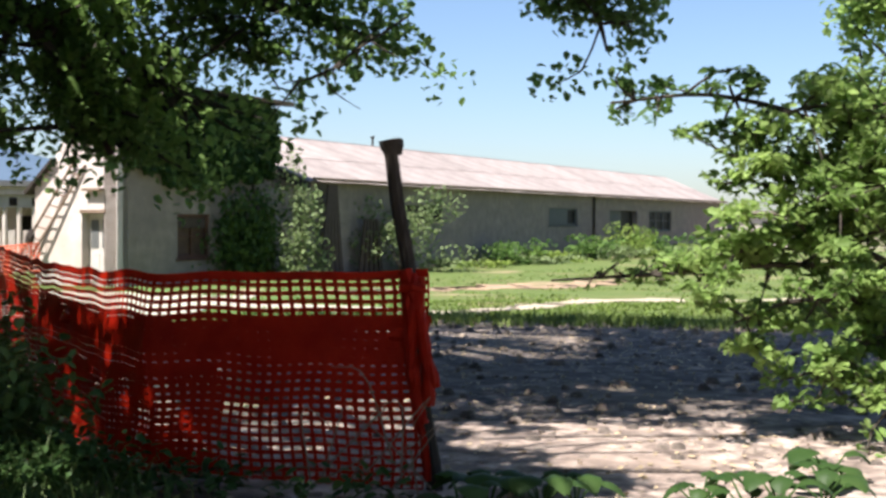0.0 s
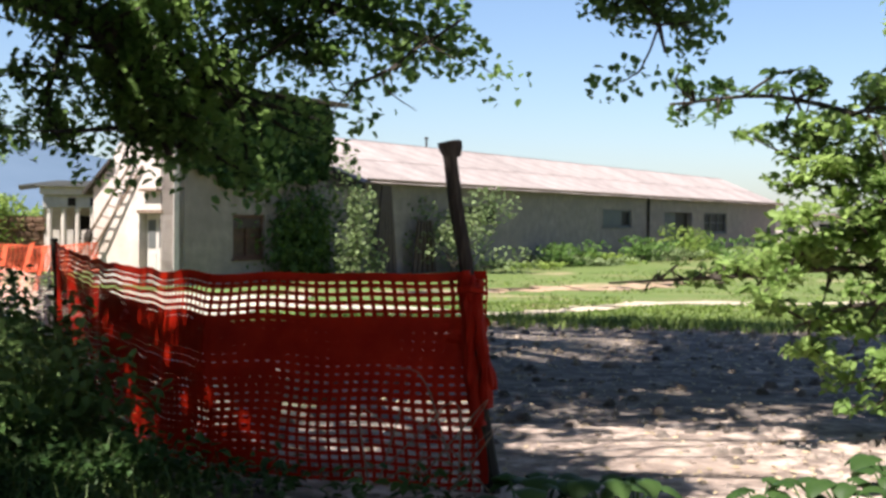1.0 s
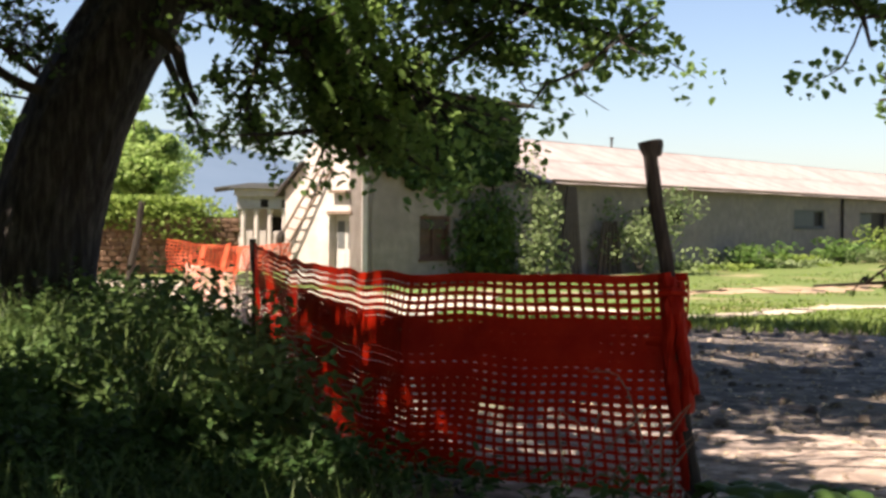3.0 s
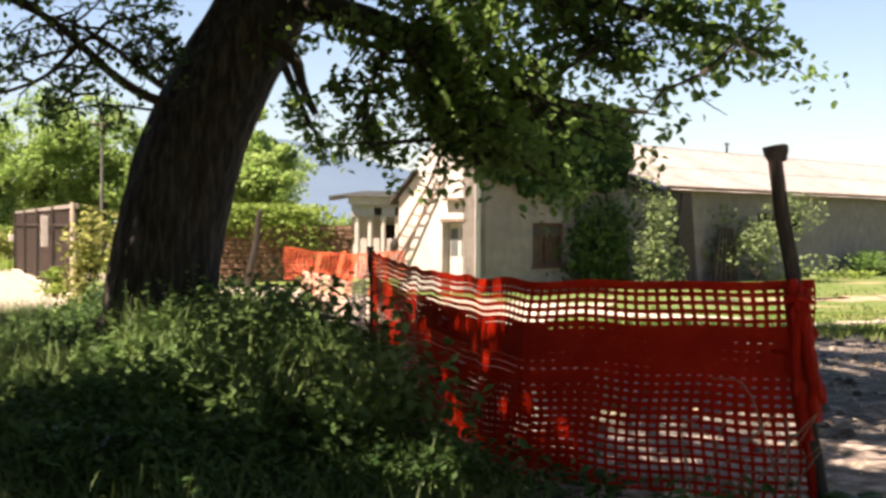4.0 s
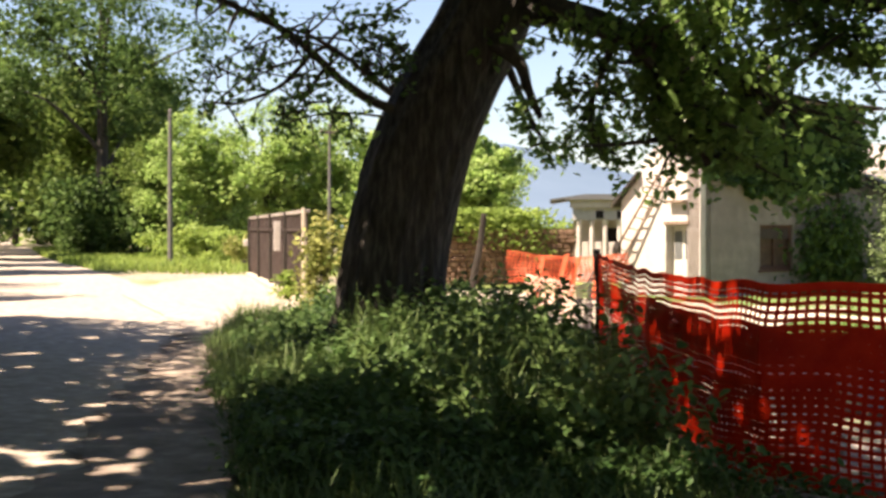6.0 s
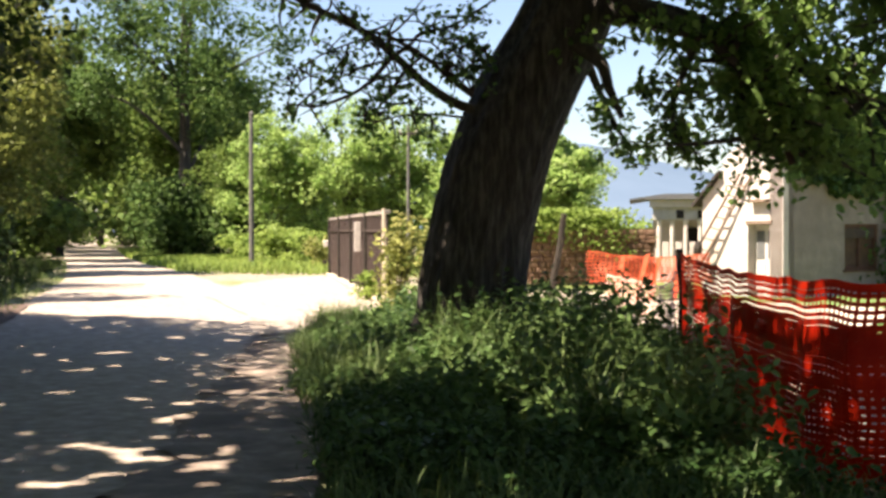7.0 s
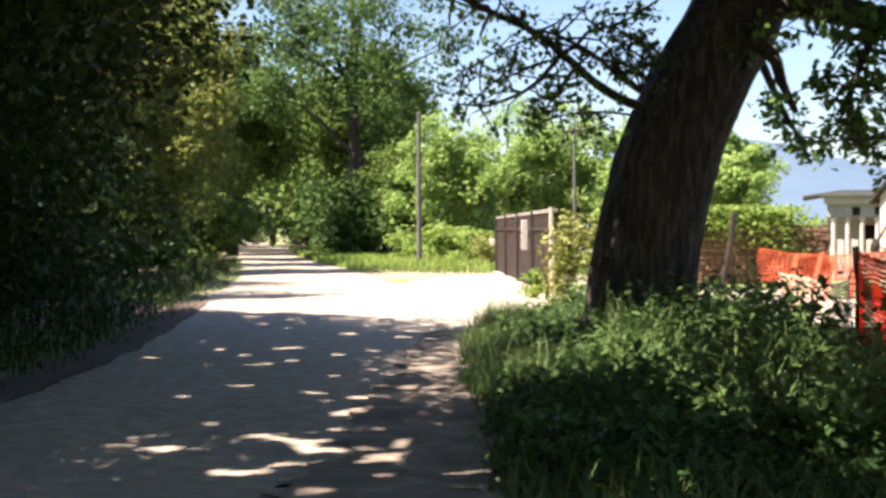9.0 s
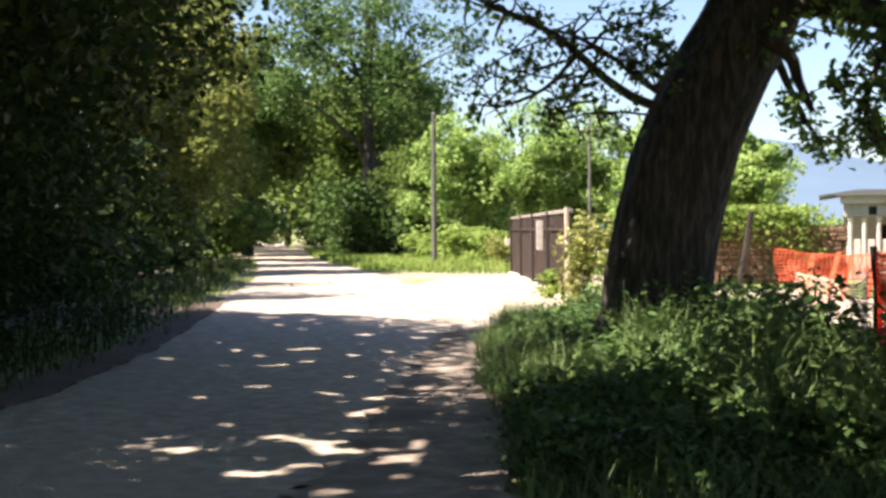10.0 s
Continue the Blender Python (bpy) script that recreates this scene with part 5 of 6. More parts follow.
def sapling():
    """The young tree in the sun beside the yard."""
    t = empty("young_tree", (3.4, 9.2, 0), "young sunlit tree with bright green leaves reaching low", "tree")
    rel = lambda pts: [(x - 3.4, y - 9.2, z) for x, y, z in pts]
    part("trunk", tube(bmesh.new(), curve(rel([(3.4, 9.2, -0.1), (3.45, 9.2, 0.9), (3.3, 9.25, 1.9), (3.35, 9.2, 2.5)]), 12), list(np.linspace(0.09, 0.02, 12)), 8, 0.1), M_TWIG, t)
    for i, (pts, n, sp) in enumerate((
        ([(3.4, 9.2, 1.7), (2.7, 9.1, 2.2), (1.9, 9.05, 2.42), (1.15, 9.0, 2.36)], 360, 0.16),
        ([(3.4, 9.2, 1.5), (2.9, 9.1, 1.85), (2.4, 9.0, 1.95), (1.95, 9.0, 1.80)], 900, 0.24),
        ([(3.4, 9.2, 1.1), (2.9, 9.0, 1.35), (2.3, 8.9, 1.42), (1.8, 8.9, 1.30)], 1300, 0.26),
        ([(3.4, 9.2, 0.9), (2.9, 9.0, 1.0), (2.4, 8.9, 1.0), (2.0, 8.9, 0.85)], 1000, 0.24),
        ([(3.4, 9.2, 0.7), (3.0, 8.9, 0.75), (2.7, 8.8, 0.62), (2.5, 8.8, 0.45)], 700, 0.22),
        ([(3.4, 9.2, 1.2), (2.4, 9.0, 1.25), (1.5, 9.0, 1.18), (0.75, 9.0, 1.13)], 110, 0.07),
        ([(3.4, 9.2, 2.0), (3.0, 9.0, 2.3), (2.6, 9.0, 2.35), (2.2, 9.0, 2.25)], 900, 0.26),
        ([(3.3, 9.2, 2.2), (3.2, 9.3, 2.4), (3.1, 9.4, 2.5), (2.9, 9.5, 2.45)], 500, 0.22),
        ([(3.4, 9.2, 1.6), (3.0, 8.9, 1.8), (2.7, 8.8, 1.8), (2.5, 8.7, 1.7)], 1100, 0.26),
        ([(3.4, 9.2, 0.6), (3.2, 8.8, 0.6), (3.1, 8.7, 0.45), (3.0, 8.6, 0.3)], 500, 0.22),
    )):
        limb(t, rel(pts), 0.03, 0.008, int(n * 1.45), sp * 1.1, 0.085, M_LEAF_YOUNG if i != 0 else M_LEAF, 60 + i, 0.25, 22, flat=0.5, aspect=0.6)


old_tree(), sapling()

# the wood along the left side of the road
for i, (x, y, h, r) in enumerate(((-12.8, 5.2, 9.5, 0.22), (-15.6, 8.6, 10.5, 0.25), (-19.0, 11.6, 9.5, 0.2), (-25.5, 14.5, 12, 0.25), (-32.0, 20.5, 13, 0.22),
                                  (-36.5, 30.0, 13, 0.25), (-43, 38.0, 15, 0.3), (-50, 46.0, 16, 0.3), (-58.5, 55, 16, 0.3), (-69, 66, 17, 0.3))):
    near = i < 3
    # the nearer trees take the leaf darkened for shade
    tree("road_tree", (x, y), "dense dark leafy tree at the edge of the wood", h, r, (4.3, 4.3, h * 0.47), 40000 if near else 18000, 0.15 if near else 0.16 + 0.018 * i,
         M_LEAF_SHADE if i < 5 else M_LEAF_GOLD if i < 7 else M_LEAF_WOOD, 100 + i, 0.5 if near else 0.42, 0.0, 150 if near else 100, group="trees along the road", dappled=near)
# crown kept above the view, added to shade the bank and near road
tree("leaning_shade_tree", (-10.0, 1.2), "tall dark tree leaning its crown over the road, added for shade", 11.5, 0.3, (4.8, 4.8, 3.7), 36000, 0.15, M_LEAF_SHADE, 99, 0.5, 1.6, 140, lean=(1.2, 1.4), dappled=True)
# mostly unseen; the tallest are added to keep sun off the wood's edge
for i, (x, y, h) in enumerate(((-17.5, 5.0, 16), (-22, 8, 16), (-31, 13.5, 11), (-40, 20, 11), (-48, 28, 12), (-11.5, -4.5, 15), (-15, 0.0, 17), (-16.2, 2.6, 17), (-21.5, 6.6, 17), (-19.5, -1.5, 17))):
    tree("wood_tree", (x, y), "dark tree deeper in the wood, mostly out of view, added for shade", h, 0.2, (4.8, 4.8, h * 0.47), 15000, 0.27, M_LEAF_SHADE, 130 + i, 0.6, 0.0, 110, group="trees of the wood", dappled=True)
# never in view, added to cut the sky light on fence and weeds
for i, (x, y, h) in enumerate(((-7.5, -8.5, 10), (-1.0, -9.0, 11), (5.0, -8.5, 11), (10.5, -4.5, 10), (14.5, 1.5, 9), (-3.5, -6.5, 9))):
    tree("unseen_lane_tree", (x, y), "unseen leafy tree behind the lane, added to block sky light", h, 0.2, (4.8, 4.8, h * 0.47), 8000, 0.36, M_LEAF_WOOD, 140 + i, 1.0, 0.0, 36, group="trees behind the lane")
# trees beyond the verge and at the end of the road
tree("tall_tree", (-49, 59), "tall dark-trunked tree beside the road", 18, 0.5, (6.5, 6.5, 6.8), 14500, 0.30, M_LEAF_DEEP, 150, 0.34, 0.3, 110, M_BARK)
for i, (x, y, h) in enumerate(((-57, 70, 14), (-66, 79, 14), (-78, 90, 15), (-92, 98, 16), (-100, 110, 15), (-88, 108, 15), (-86, 84, 15), (-74, 72, 16), (-60, 60, 15))):
    tree("far_tree", (x, y), "large tree closing the end of the road", h, 0.4, (6.0, 6.0, h * 0.46), 9000, 0.5, M_LEAF_WOOD, 180 + i, 0.45, 0.0, 80, group="trees at the road's end")
for i, (x, y, h, w, m) in enumerate(((-39.5, 54.5, 7.0, 2.8, M_LEAF_SUN), (-36.0, 55.5, 8.4, 3.0, M_LEAF_SUN), (-33.5, 58.0, 8.2, 3.0, M_LEAF_SUN), (-29.5, 58.5, 7.2, 3.0, M_LEAF_SUN),
                                     (-26.0, 60, 6.5, 3.0, M_LEAF_SUN), (-43.5, 57, 6.0, 2.6, M_LEAF_WOOD), (-19.9, 45, 6.0, 1.9, M_LEAF_SUN))):
    tree("bushy_tree", (x, y), "bushy bright green tree in full sun", h, 0.15, (w, w, h * 0.46), 13000, 0.22, m, 160 + i, 0.42, 0.0, 110, group="bushy trees past the gate")


tree("yard_tree", (9.6, 26.0), "pale green tree standing beyond the young tree", 9.5, 0.18, (2.3, 2.3, 3.0), 5200, 0.2, M_LEAF_SUN, 175, 0.5, 0.2, 60)


def far_wood():
    rng = np.random.default_rng(9)
    c = []
    for a in np.arange(-60, 75, 1.5):
        d = rng.uniform(100, 170)
        w = radians(a)
        h = rng.uniform(1.5, 3.2) if a < 24 else rng.uniform(7, 12)
        p = np.array([-math.sin(w) * d, math.cos(w) * d, h * 0.5])
        c.append(p + rng.normal(0, 1, (260, 3)) * [3.0, 3.0, h * 0.24])
    c = np.concatenate(c)
    many("far_wood", *leaf_cloud(rng, c[c[:, 2] > 0], 1.0, 0.35, 0.8, True), M_LEAF_WOOD)
    tagged(bpy.data.objects["far_wood"], "band of distant green woodland", "woodland", kind="stuff")


far_wood()

# ---- hedge, ivy and shrubs ----
def bush(name, at, label, half, leaves, size, material, seed, stems=7, category="bush", group="", clumps=14):
    rng = np.random.default_rng(seed)
    b = empty(name, (*at, float(ground_z(at[0], at[1]))), label, category, group)
    c = rng.normal(0, 0.5, (clumps, 3)) * half + [0, 0, half[2]]
    c[:, 2] = np.clip(c[:, 2], half[2] * 0.25, half[2] * 1.9)
    for i in range(stems):
        p = c[i % clumps]
        part("stem", tube(bmesh.new(), curve([(rng.normal(0, 0.08), rng.normal(0, 0.08), -0.05), p * [0.4, 0.4, 0.55], p], 6), list(np.linspace(0.025, 0.006, 6)), 5), M_TWIG, b)
    k = rng.integers(0, clumps, leaves)
    pts = c[k] + puff(rng, leaves) * np.array(half) * 0.27
    many("leaves", *leaf_cloud(rng, pts[pts[:, 2] > 0.02], size), material, b)
    return b


def farm_point(x, y):
    c, s = math.cos(radians(FARM_TURN)), math.sin(radians(FARM_TURN))
    x += 0.2
    return (FARM[0] + x * c - y * s, FARM[1] + x * s + y * c)


bush("wall_shrub", farm_point(6.9, -1.2), "pale green shrub climbing beside the barn corner", (1.05, 0.9, 1.75), 1700, 0.15, M_LEAF_DUSTY, 200, group="shrubs at the barn")
bush("wall_shrub", farm_point(13.8, -1.0), "loose pale green shrub before the barn wall", (2.1, 1.5, 1.45), 3000, 0.15, M_LEAF_DUSTY, 201, group="shrubs at the barn")
for i, (x, y, h) in enumerate(((19, -1.2, 0.2), (22.5, -1.3, 0.42), (24.5, -1.0, 0.25), (27, -1.4, 0.35), (30.5, -1.8, 0.4), (33.5, -2.2, 0.5), (35.5, -2.6, 1.0), (39.5, -2.4, 0.38), (43, -2.4, 0.3),
                               (47, -2.3, 0.3), (52, -2.4, 0.35))):
    bush("barn_weeds", farm_point(x, y), "tall green weeds along the barn foot", (1.5, 1.0, h * (0.8 + 0.5 * (i % 3 == 1))), 480 + 90 * (i % 4), 0.2, (M_LEAF_FRESH, M_LEAF, M_LEAF_DUSTY)[i % 3], 210 + i, group="weeds along the barn")


def ivy():
    rng = np.random.default_rng(77)
    v = empty("ivy", (*FARM[:2], FARM[2]), "dark ivy covering the upper house wall", "ivy", turn=FARM_TURN)
    for i, (cx, cz, rx, rz, n) in enumerate(((5.7, 4.3, 1.6, 1.3, 5600), (3.2, 4.15, 1.85, 1.4, 5600), (5.6, 1.2, 1.4, 1.4, 2700), (1.4, 4.3, 1.2, 1.2, 2600))):
        p = rng.uniform(-1, 1, (n, 2)) if cz > 2 else rng.normal(0, 0.55, (n, 2))
        p = p[(cz < 2) | (np.abs(p[:, 0]) ** 3 + np.abs(p[:, 1]) ** 3 < 1 + 0.25 * np.sin(p[:, 0] * 9 + i))]
        c = np.column_stack([np.minimum(cx + p[:, 0] * rx, 7.22), -0.05 - (0.28 if cz > 2 else 0.75) * rng.random(len(p)) ** 2, np.clip(np.abs(cz + p[:, 1] * rz), 0.1, 5.6)])
        many("leaves", *leaf_cloud(rng, c, 0.17, 0.9), M_IVY if cz > 2 else M_LEAF_DEEP, v)
        bm = bmesh.new()
        tube(bm, curve([(6.75, -0.04, 0.0 if cx > 5 else cz), (cx * 0.5 + 3.2, -0.04, cz * 0.8), (cx, -0.04, cz)], 8), list(np.linspace(0.05, 0.02, 8)), 6)
        part("stem", bm, M_TWIG, v)


def hedge():
    rng = np.random.default_rng(5)
    a, b = np.array([-17.6, 36.2]), np.array([-14.7, 38.4])
    h = empty("hedge", (*a, -0.2), "clipped green hedge above the garden wall", "hedge")
    t = rng.random(9500)
    p = np.column_stack([(b - a)[None, :] * t[:, None] + rng.normal(0, 0.35, (9500, 2)), 2.35 - rng.random(9500) * (0.7 + 0.9 * t) + 0.06 * np.sin(t * 20)])
    many("leaves", *leaf_cloud(rng, p, 0.14), M_LEAF_FRESH, h)
    for i in range(6):
        q = (b - a) * (i + 0.5) / 6
        part("stem", tube(bmesh.new(), [(q[0], q[1], 0), (q[0] + 0.05, q[1], 1.0), (q[0], q[1], 2.0)], [0.05, 0.04, 0.01], 6), M_TWIG, h)


ivy(), hedge()
for i, (x, y) in enumerate(((-62, 84), (-70, 92), (-80, 100), (-92, 104), (-98, 98), (-90, 88), (-80, 76), (-70, 66), (-60, 56), (-52, 48), (-54, 76), (-48, 70), (-40, 64))):
    bush("thicket", (x, y), "dense green thicket under the far trees", (3.6, 3.4, 1.7), 2600, 0.42, M_LEAF_WOOD, 260 + i, 5, "thicket", "thickets at the road's end", 30)
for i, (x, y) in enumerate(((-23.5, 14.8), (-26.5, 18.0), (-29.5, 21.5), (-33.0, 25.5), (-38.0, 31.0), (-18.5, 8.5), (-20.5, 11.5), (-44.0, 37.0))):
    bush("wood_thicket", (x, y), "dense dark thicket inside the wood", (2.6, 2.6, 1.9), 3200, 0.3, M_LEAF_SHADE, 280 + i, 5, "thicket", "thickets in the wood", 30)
for x, y in ((-47.2, 55.8), (-49.8, 59.0), (-45.2, 57.0)):
    bush("tree_thicket", (x, y), "dark thicket round the foot of the tall tree", (2.2, 2.0, 2.0), 2600, 0.3, M_LEAF_DEEP, int(400 - x), 6, "thicket", "thickets under the tall tree", 24)
bush("verge_shrub", (-31.5, 46.5), "loose pale shrub at the foot of the trees", (1.6, 1.2, 0.7), 1500, 0.2, M_LEAF_FRESH, 243, group="verge shrubs")
bush("verge_shrub", (-35.5, 49.5), "loose pale shrub at the foot of the trees", (1.8, 1.3, 0.8), 1700, 0.2, M_LEAF_FRESH, 244, group="verge shrubs")
bush("verge_shrub", (-39.0, 52.0), "loose pale shrub at the foot of the trees", (1.5, 1.2, 0.6), 1300, 0.2, M_LEAF_FRESH, 245, group="verge shrubs")
bush("vine", (-13.17, 22.10), "yellowish flowering vine beside the gate post", (0.55, 0.5, 0.95), 1150, 0.11, M_LEAF_YELLOW, 240)
bush("gate_bush", (-15.46, 24.69), "low bright green bush by the gate", (0.42, 0.4, 0.33), 700, 0.10, M_LEAF_FRESH, 241)
bush("roadside_shrub", (-28.0, 42.5), "young shrub in the grass of the verge", (0.9, 0.8, 0.8), 1200, 0.16, M_LEAF_YELLOW, 242)

# ---- weeds and grass ----
def plants(rng, roots, height, leaf, n_leaf, lower=1.0):
    """Leafy weeds: a stem a root with leaves up it."""
    n = len(roots)
    h = height * rng.uniform(0.5, 1.2, n) * (0.72 + 0.32 * np.sin(roots[:, 0] * 2.1 + 1.2 * np.sin(roots[:, 1] * 1.3)) * np.sin(roots[:, 1] * 1.7 + 0.6)) * lower
    lean = rng.normal(0, 0.18, (n, 2))
    c = []
    for k in range(n_leaf):
        f = (k + 1) / n_leaf
        c.append(np.column_stack([roots[:, :2] + lean * f * h[:, None] + rng.normal(0, 0.05 + 0.05 * (1 - f), (n, 2)), roots[:, 2] + h * (0.25 + 0.75 * f)]))
    return leaf_cloud(rng, np.concatenate(c), leaf, 0.15, 0.6)


BANK = [(-3.3, 4.6), (-4.25, 6.0), (-6.95, 9.6), (-9.7, 13.4), (-12.5, 18.2), (-9.5, 19.5), (-6.0, 16.0), (-4.75, 13.2), (-3.4, 10.3), (-2.5, 8.2), (-1.9, 7.1), (-1.2, 6.4), (-2.2, 4.6)]
rng = np.random.default_rng(12)
p = scatter(rng, BANK, 22000)
many("bank_grass", *blades(rng, p, 0.38, 0.009, 1.1), M_GRASS)
tagged(bpy.data.objects["bank_grass"], "tall tangled grass on the roadside bank", "grass", kind="stuff")
p = scatter(rng, [(-5.45, 8.0), (-7.4, 10.2), (-9.4, 13.5), (-11.5, 17.5), (-9.5, 19.0), (-6.0, 16.0), (-4.75, 13.2), (-3.4, 10.3), (-2.6, 8.2), (-2.0, 7.2), (-3.6, 7.0)], 4600)
p = p[rng.random(len(p)) < np.where(p[:, 0] < -5.6, 0.6, np.where((p[:, 1] > 10.5) & (p[:, 0] > -6.4), 0.45, 1.0))]
inward = lambda p: (p[:, 0] - np.interp(p[:, 1], [4.6, 6.0, 9.6, 13.4, 18.2], [-3.3, -4.25, -6.95, -9.7, -12.5])) * 0.85
many("bank_weeds", *plants(rng, p, 0.95, 0.098, 9, np.clip(0.22 + 0.78 * (inward(p) - 0.3) / 1.7, 0.22, 1)), M_WEED)
p = scatter(rng, [(-4.2, 6.0), (-4.6, 6.6), (-5.6, 8.1), (-3.6, 7.1), (-2.0, 7.3), (-1.5, 6.7), (-2.6, 6.0)], 900)
many("low_weeds", *plants(rng, p, 0.45, 0.07, 8), M_BROADLEAF)
tagged(bpy.data.objects["low_weeds"], "low dark leafy weeds at the bank's foot", "weeds", kind="stuff")
tagged(bpy.data.objects["bank_weeds"], "dense leafy green weeds in front of the net", "weeds", kind="stuff")
LEFT = [(-7.4, 1.0), (-10.1, 6.3), (-14.6, 12.2), (-20.4, 18.7), (-44.5, 44.8), (-47, 44), (-23, 18.0), (-17, 11.5), (-12.5, 5.5), (-9.5, 0.5)]
p = scatter(rng, [(-5.5, 8.0), (-7.0, 9.8), (-9.6, 13.6), (-12.3, 18.4), (-11.6, 18.4), (-8.9, 13.6), (-6.4, 10.0), (-5.0, 8.0)], 2200)
q = scatter(rng, [(-5.4, 7.6), (-7.4, 10.4), (-9.0, 13.4), (-7.0, 13.0), (-5.2, 10.2), (-2.6, 8.2), (-2.3, 7.2), (-3.6, 7.0)], 1500)
q = q[inward(q) > 1.5]
q[:, 2] += rng.uniform(0, 0.3, len(q))
many("edge_grass", *blades(rng, np.concatenate([p, q + [0, 0, 0.25]]), 0.5, 0.011, 1.3), M_GRASS)
tagged(bpy.data.objects["edge_grass"], "pale long grass arching over the road edge", "grass", kind="stuff")
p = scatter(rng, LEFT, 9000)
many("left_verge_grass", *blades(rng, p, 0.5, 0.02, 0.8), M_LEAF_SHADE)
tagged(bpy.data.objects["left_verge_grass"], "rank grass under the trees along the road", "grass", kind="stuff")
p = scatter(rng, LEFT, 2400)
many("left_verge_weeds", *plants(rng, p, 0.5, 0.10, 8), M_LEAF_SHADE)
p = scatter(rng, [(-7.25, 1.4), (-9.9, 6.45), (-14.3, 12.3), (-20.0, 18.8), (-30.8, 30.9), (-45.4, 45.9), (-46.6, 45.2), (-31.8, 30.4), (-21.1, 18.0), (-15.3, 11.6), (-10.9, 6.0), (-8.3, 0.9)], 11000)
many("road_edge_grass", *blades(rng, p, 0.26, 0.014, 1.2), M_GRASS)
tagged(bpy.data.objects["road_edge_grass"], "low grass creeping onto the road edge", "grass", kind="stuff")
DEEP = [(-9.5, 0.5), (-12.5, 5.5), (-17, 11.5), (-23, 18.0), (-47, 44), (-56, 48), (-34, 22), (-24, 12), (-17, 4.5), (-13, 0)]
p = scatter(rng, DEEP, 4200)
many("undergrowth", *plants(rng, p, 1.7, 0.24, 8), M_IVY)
tagged(bpy.data.objects["undergrowth"], "dark undergrowth between the trees of the wood", "undergrowth", kind="stuff")
tagged(bpy.data.objects["left_verge_weeds"], "dark leafy undergrowth along the road", "weeds", kind="stuff")
VERGE = [(-24.8, 37.5), (-22.0, 40.0), (-30, 58), (-48, 62), (-80, 96), (-68.6, 74.8), (-51.6, 56.9), (-39.2, 44.6), (-32.0, 38.0), (-26.5, 36.0)]
p = scatter(rng, VERGE, 26000)
many("verge_grass", *blades(rng, p, 0.38, 0.04), M_LEAF_FRESH)
tagged(bpy.data.objects["verge_grass"], "sunlit grass verge past the gate", "grass", kind="stuff")
YARD_GRASS = [(-3.5, 19.4), (12, 18.6), (30, 30), (34, 60), (20, 70), (1, 44), (-6, 32)]
p = scatter(rng, YARD_GRASS, 24000)
p = p[np.array([noise.noise((a * 0.35, b * 0.5, 1.0)) for a, b in p[:, :2]]) > -0.05]
keep = ~inside(TRACK_L + TRACK_R[::-1], p[:, :2]) & ~inside(WORN_L + WORN_R[::-1], p[:, :2])
many("yard_grass", *blades(rng, p[keep], 0.085, 0.045, 0.9), M_LAWN)
tagged(bpy.data.objects["yard_grass"], "short sunlit grass between the barn and the yard", "grass", kind="stuff")
p = scatter(rng, [(-3.5, 19.5), (12, 18.7), (15, 28), (-3, 28)], 22000)
many("near_turf", *blades(rng, p[~inside(TRACK_L + TRACK_R[::-1], p[:, :2])], 0.075, 0.03, 0.9), M_LAWN)
tagged(bpy.data.objects["near_turf"], "short green turf along the worn track", "grass", kind="stuff")
p = scatter(rng, [(-3.4, 18.4), (15, 17.4), (15, 19.6), (-3.4, 20.6)], 6500)
many("fringe_grass", *blades(rng, p, 0.2, 0.022, 0.8), M_LAWN)
tagged(bpy.data.objects["fringe_grass"], "longer grass fringing the bare dirt", "grass", kind="stuff")
p = scatter(rng, [(-1.0, 5.0), (14, 5.0), (14, 18), (-2.2, 18)], 2600)
v, f = blades(rng, p, 0.12, 0.012, 1.6)
v[:, 2] = v[:, 2] * 0.35 + 0.03
many("straw", v, f, M_STRAW)
tagged(bpy.data.objects["straw"], "scattered dry straw and stalks on the dirt", "straw", kind="stuff")


def broad_weed(at, seed, n, size, label):
    """A low weed with a few large leaves, each a piece of its own."""
    rng = random.Random(seed)
    w = empty("broadleaf_weed", (*at, float(ground_z(*at)) + 0.03), label, "weed", "broadleaf weeds")
    for i in range(n):
        a, l, h = 2 * math.pi * i / n + rng.uniform(-0.3, 0.3), size * rng.uniform(0.7, 1.15), rng.uniform(0.10, 0.24)
        d, s = Vector((math.cos(a), math.sin(a), 0)), Vector((-math.sin(a), math.cos(a), 0))
        bm = bmesh.new()
        rows = []
        for k in range(6):
            f = k / 5
            c = d * (0.10 + l * f) + Vector((0, 0, h + 0.03 * math.sin(f * 2.6) - 0.07 * f * f))
            ww = l * 0.46 * math.sin(math.pi * (0.12 + 0.86 * f)) ** 0.8
            rows.append([bm.verts.new(c - s * ww - Vector((0, 0, 0.012))), bm.verts.new(c + Vector((0, 0, 0.006))), bm.verts.new(c + s * ww - Vector((0, 0, 0.012)))])
        for p0, p1 in zip(rows, rows[1:]):
            for k in (0, 1):
                bm.faces.new((p0[k], p0[k + 1], p1[k + 1], p1[k]))
        tube(bm, [(0, 0, -0.05), d * 0.05 + Vector((0, 0, h * 0.6)), d * 0.11 + Vector((0, 0, h))], [0.008, 0.007, 0.005], 5)
        part("leaf", bm, M_BROADLEAF, w, smooth=True)


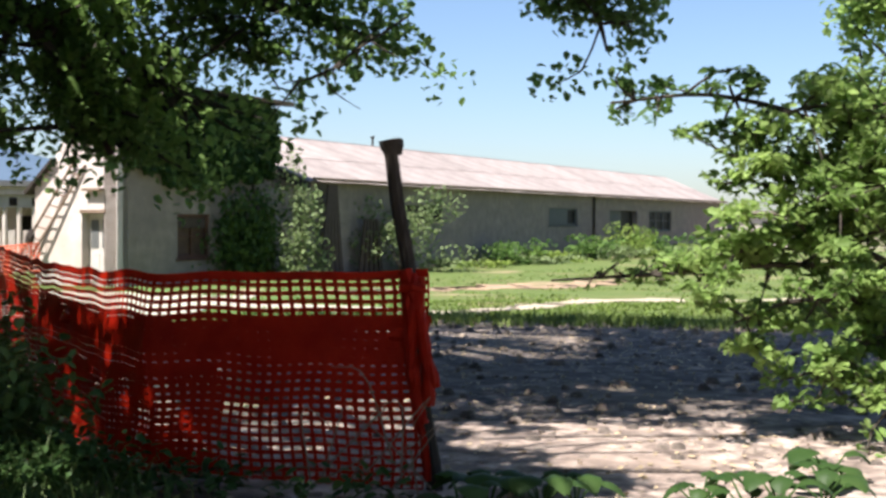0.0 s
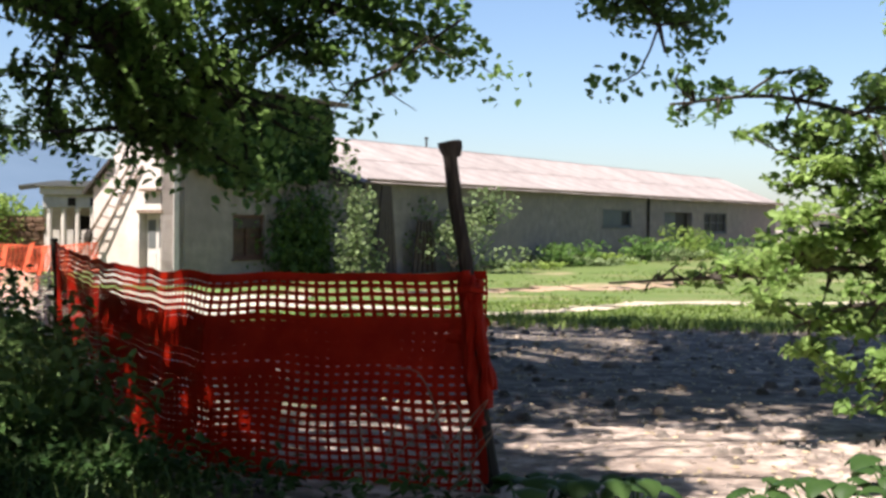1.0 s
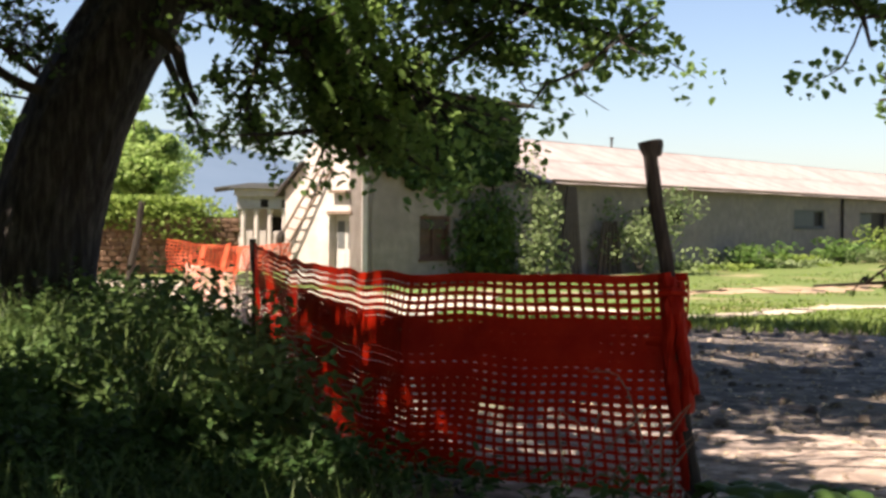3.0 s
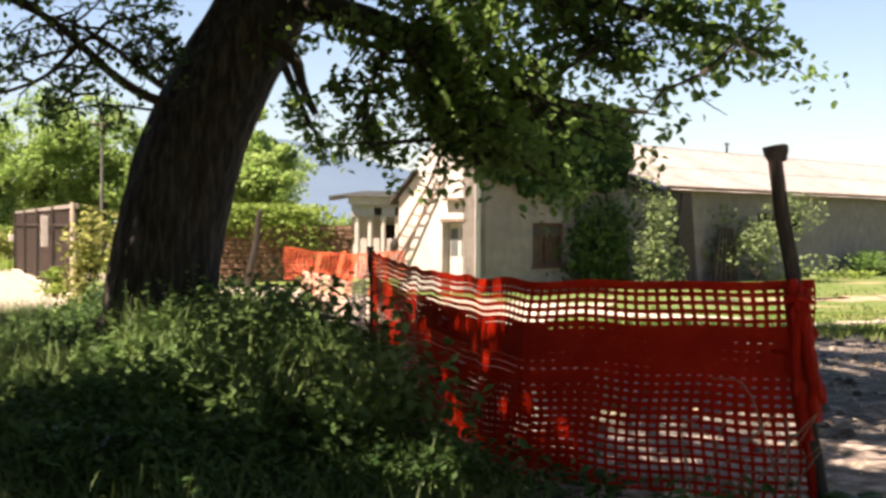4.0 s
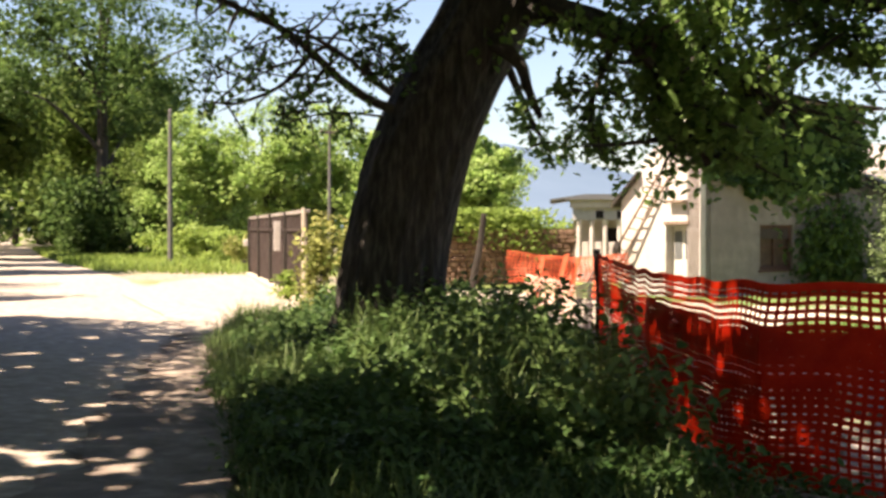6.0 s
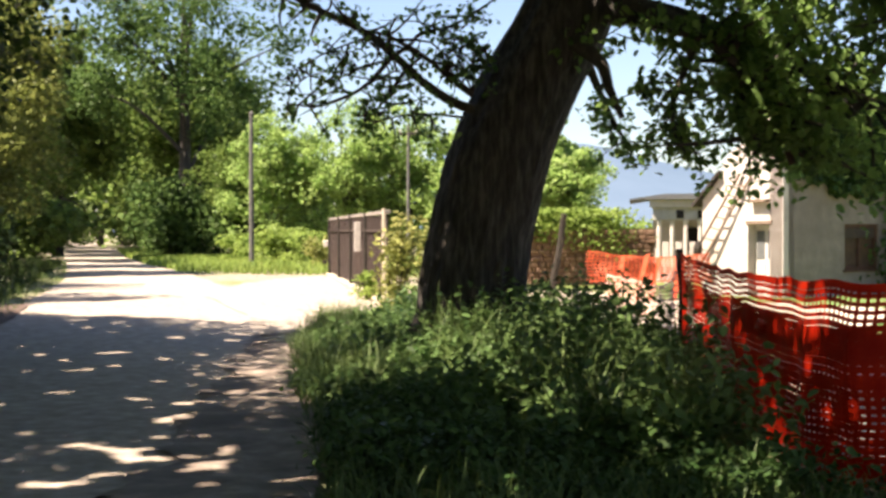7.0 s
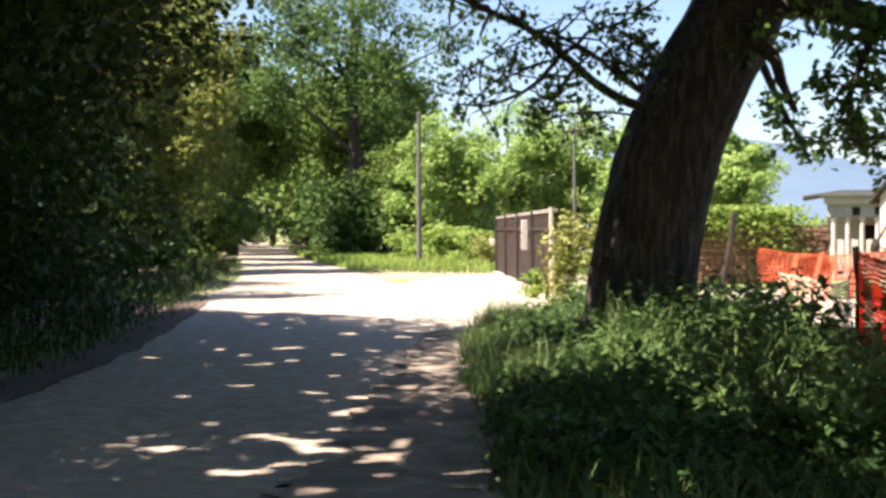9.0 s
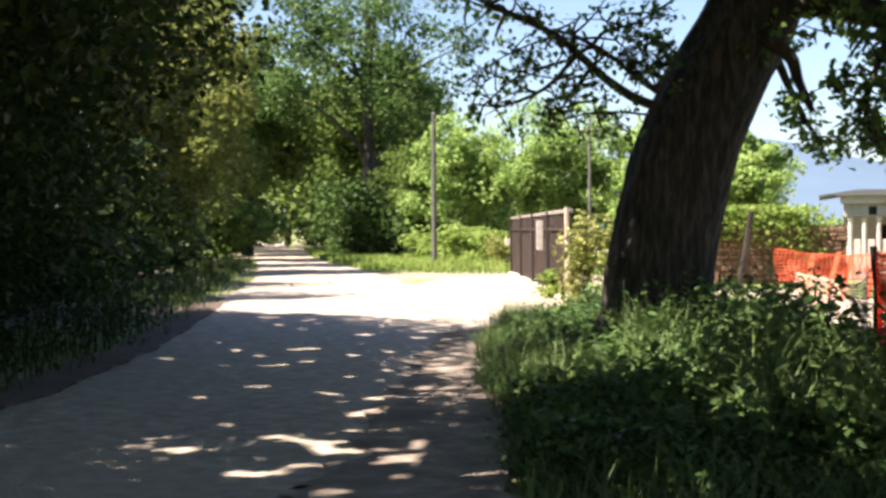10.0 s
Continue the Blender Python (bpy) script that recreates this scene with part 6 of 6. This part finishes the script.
for i, (x, y, n, s) in enumerate(((0.25, 6.9, 7, 0.26), (0.52, 6.75, 6, 0.24), (0.10, 6.62, 6, 0.22), (0.72, 6.95, 5, 0.2), (1.35, 6.75, 6, 0.2), (1.75, 6.7, 7, 0.24), (2.05, 6.9, 6, 0.24), (2.2, 7.4, 7, 0.26), (1.55, 6.5, 6, 0.2))):
    broad_weed((x, y), 300 + i, n, s * 0.74, "low weed with broad drooping dark green leaves on the dirt")


def dead_branch():
    """Pale dry twigs caught at the foot of the net."""
    rng = random.Random(8)
    d = empty("dead_branch", (-0.25, 6.95, 0.03), "pale dry broken branch leaning on the foot of the net", "branch")
    for i in range(11):
        a = Vector((rng.uniform(-0.45, 0.3), rng.uniform(-0.1, 0.1), rng.uniform(0.0, 0.25)))
        b = a + Vector((rng.uniform(-0.35, 0.35), rng.uniform(-0.08, 0.08), rng.uniform(0.12, 0.5)))
        c = b + Vector((rng.uniform(-0.25, 0.25), 0, rng.uniform(-0.18, 0.12)))
        part("twig", tube(bmesh.new(), curve([a, b, c], 8), list(np.linspace(0.006, 0.002, 8)), 5), M_OLDWOOD, d)


def grass_tuft(at, seed):
    """A clump of long pale blades arching over the weeds."""
    rng = np.random.default_rng(seed)
    roots = rng.normal(0, 0.035, (26, 3)) * [1, 1, 0]
    t = empty("grass_tuft", (*at, float(ground_z(*at))), "clump of long pale arching grass blades", "grass tuft", "grass tufts")
    many("blade_clump", *blades(rng, roots, 0.62, 0.02, 0.75), M_LEAF_DUSTY, t)


for i, at in enumerate(((-3.50, 7.86), (-3.22, 7.81), (-6.35, 9.9))):
    grass_tuft(at, 500 + i)
dead_branch()
q_rng = np.random.default_rng(41)
many("fence_weeds", *plants(q_rng, scatter(q_rng, [(-2.1, 6.9), (-1.7, 7.25), (-0.2, 6.95), (-0.3, 6.6), (-1.5, 6.4)], 40), 0.34, 0.075, 8), M_BROADLEAF)
tagged(bpy.data.objects["fence_weeds"], "sparse dark weeds growing before the orange net", "weeds", kind="stuff")


def clods():
    """Clods, chips and leaf litter over the trampled dirt."""
    rng = np.random.default_rng(33)
    p = scatter(rng, [(-1.6, 6.4), (7, 6.0), (9, 18.5), (-2.6, 19)], 4600)
    v, f = leaf_cloud(rng, p + [0, 0, 0.05], 0.05, 0.0, 0.7)
    v[:, 2] = (v[:, 2] - 0.05) * 0.5 + 0.06
    many("litter", v, f, M_STRAW)
    tagged(bpy.data.objects["litter"], "dry leaf litter and chips over the dirt", "litter", kind="stuff")
    bm_v, bm_f = [], []
    for x, y, z in scatter(rng, [(-1.6, 6.4), (7, 6.0), (9, 18.5), (-2.6, 19)], 700):
        r = rng.uniform(0.02, 0.07)
        k = len(bm_v)
        for a in range(6):
            w = a * math.pi / 3 + rng.uniform(-0.3, 0.3)
            bm_v.append((x + r * math.cos(w) * rng.uniform(0.8, 1.5), y + r * math.sin(w), z + 0.02))
        for a in range(6):
            w = a * math.pi / 3
            bm_v.append((x + 0.6 * r * math.cos(w), y + 0.6 * r * math.sin(w), z + 0.035 + r * rng.uniform(0.5, 0.9)))
        for a in range(6):
            bm_f.append((k + a, k + (a + 1) % 6, k + 6 + (a + 1) % 6, k + 6 + a))
        bm_f.append((k + 6, k + 7, k + 8, k + 9))
        bm_f.append((k + 6, k + 9, k + 10, k + 11))
    many("clods", bm_v, bm_f, M_YARD)
    tagged(bpy.data.objects["clods"], "small clods of earth scattered on the dirt", "clods", kind="stuff")


clods()
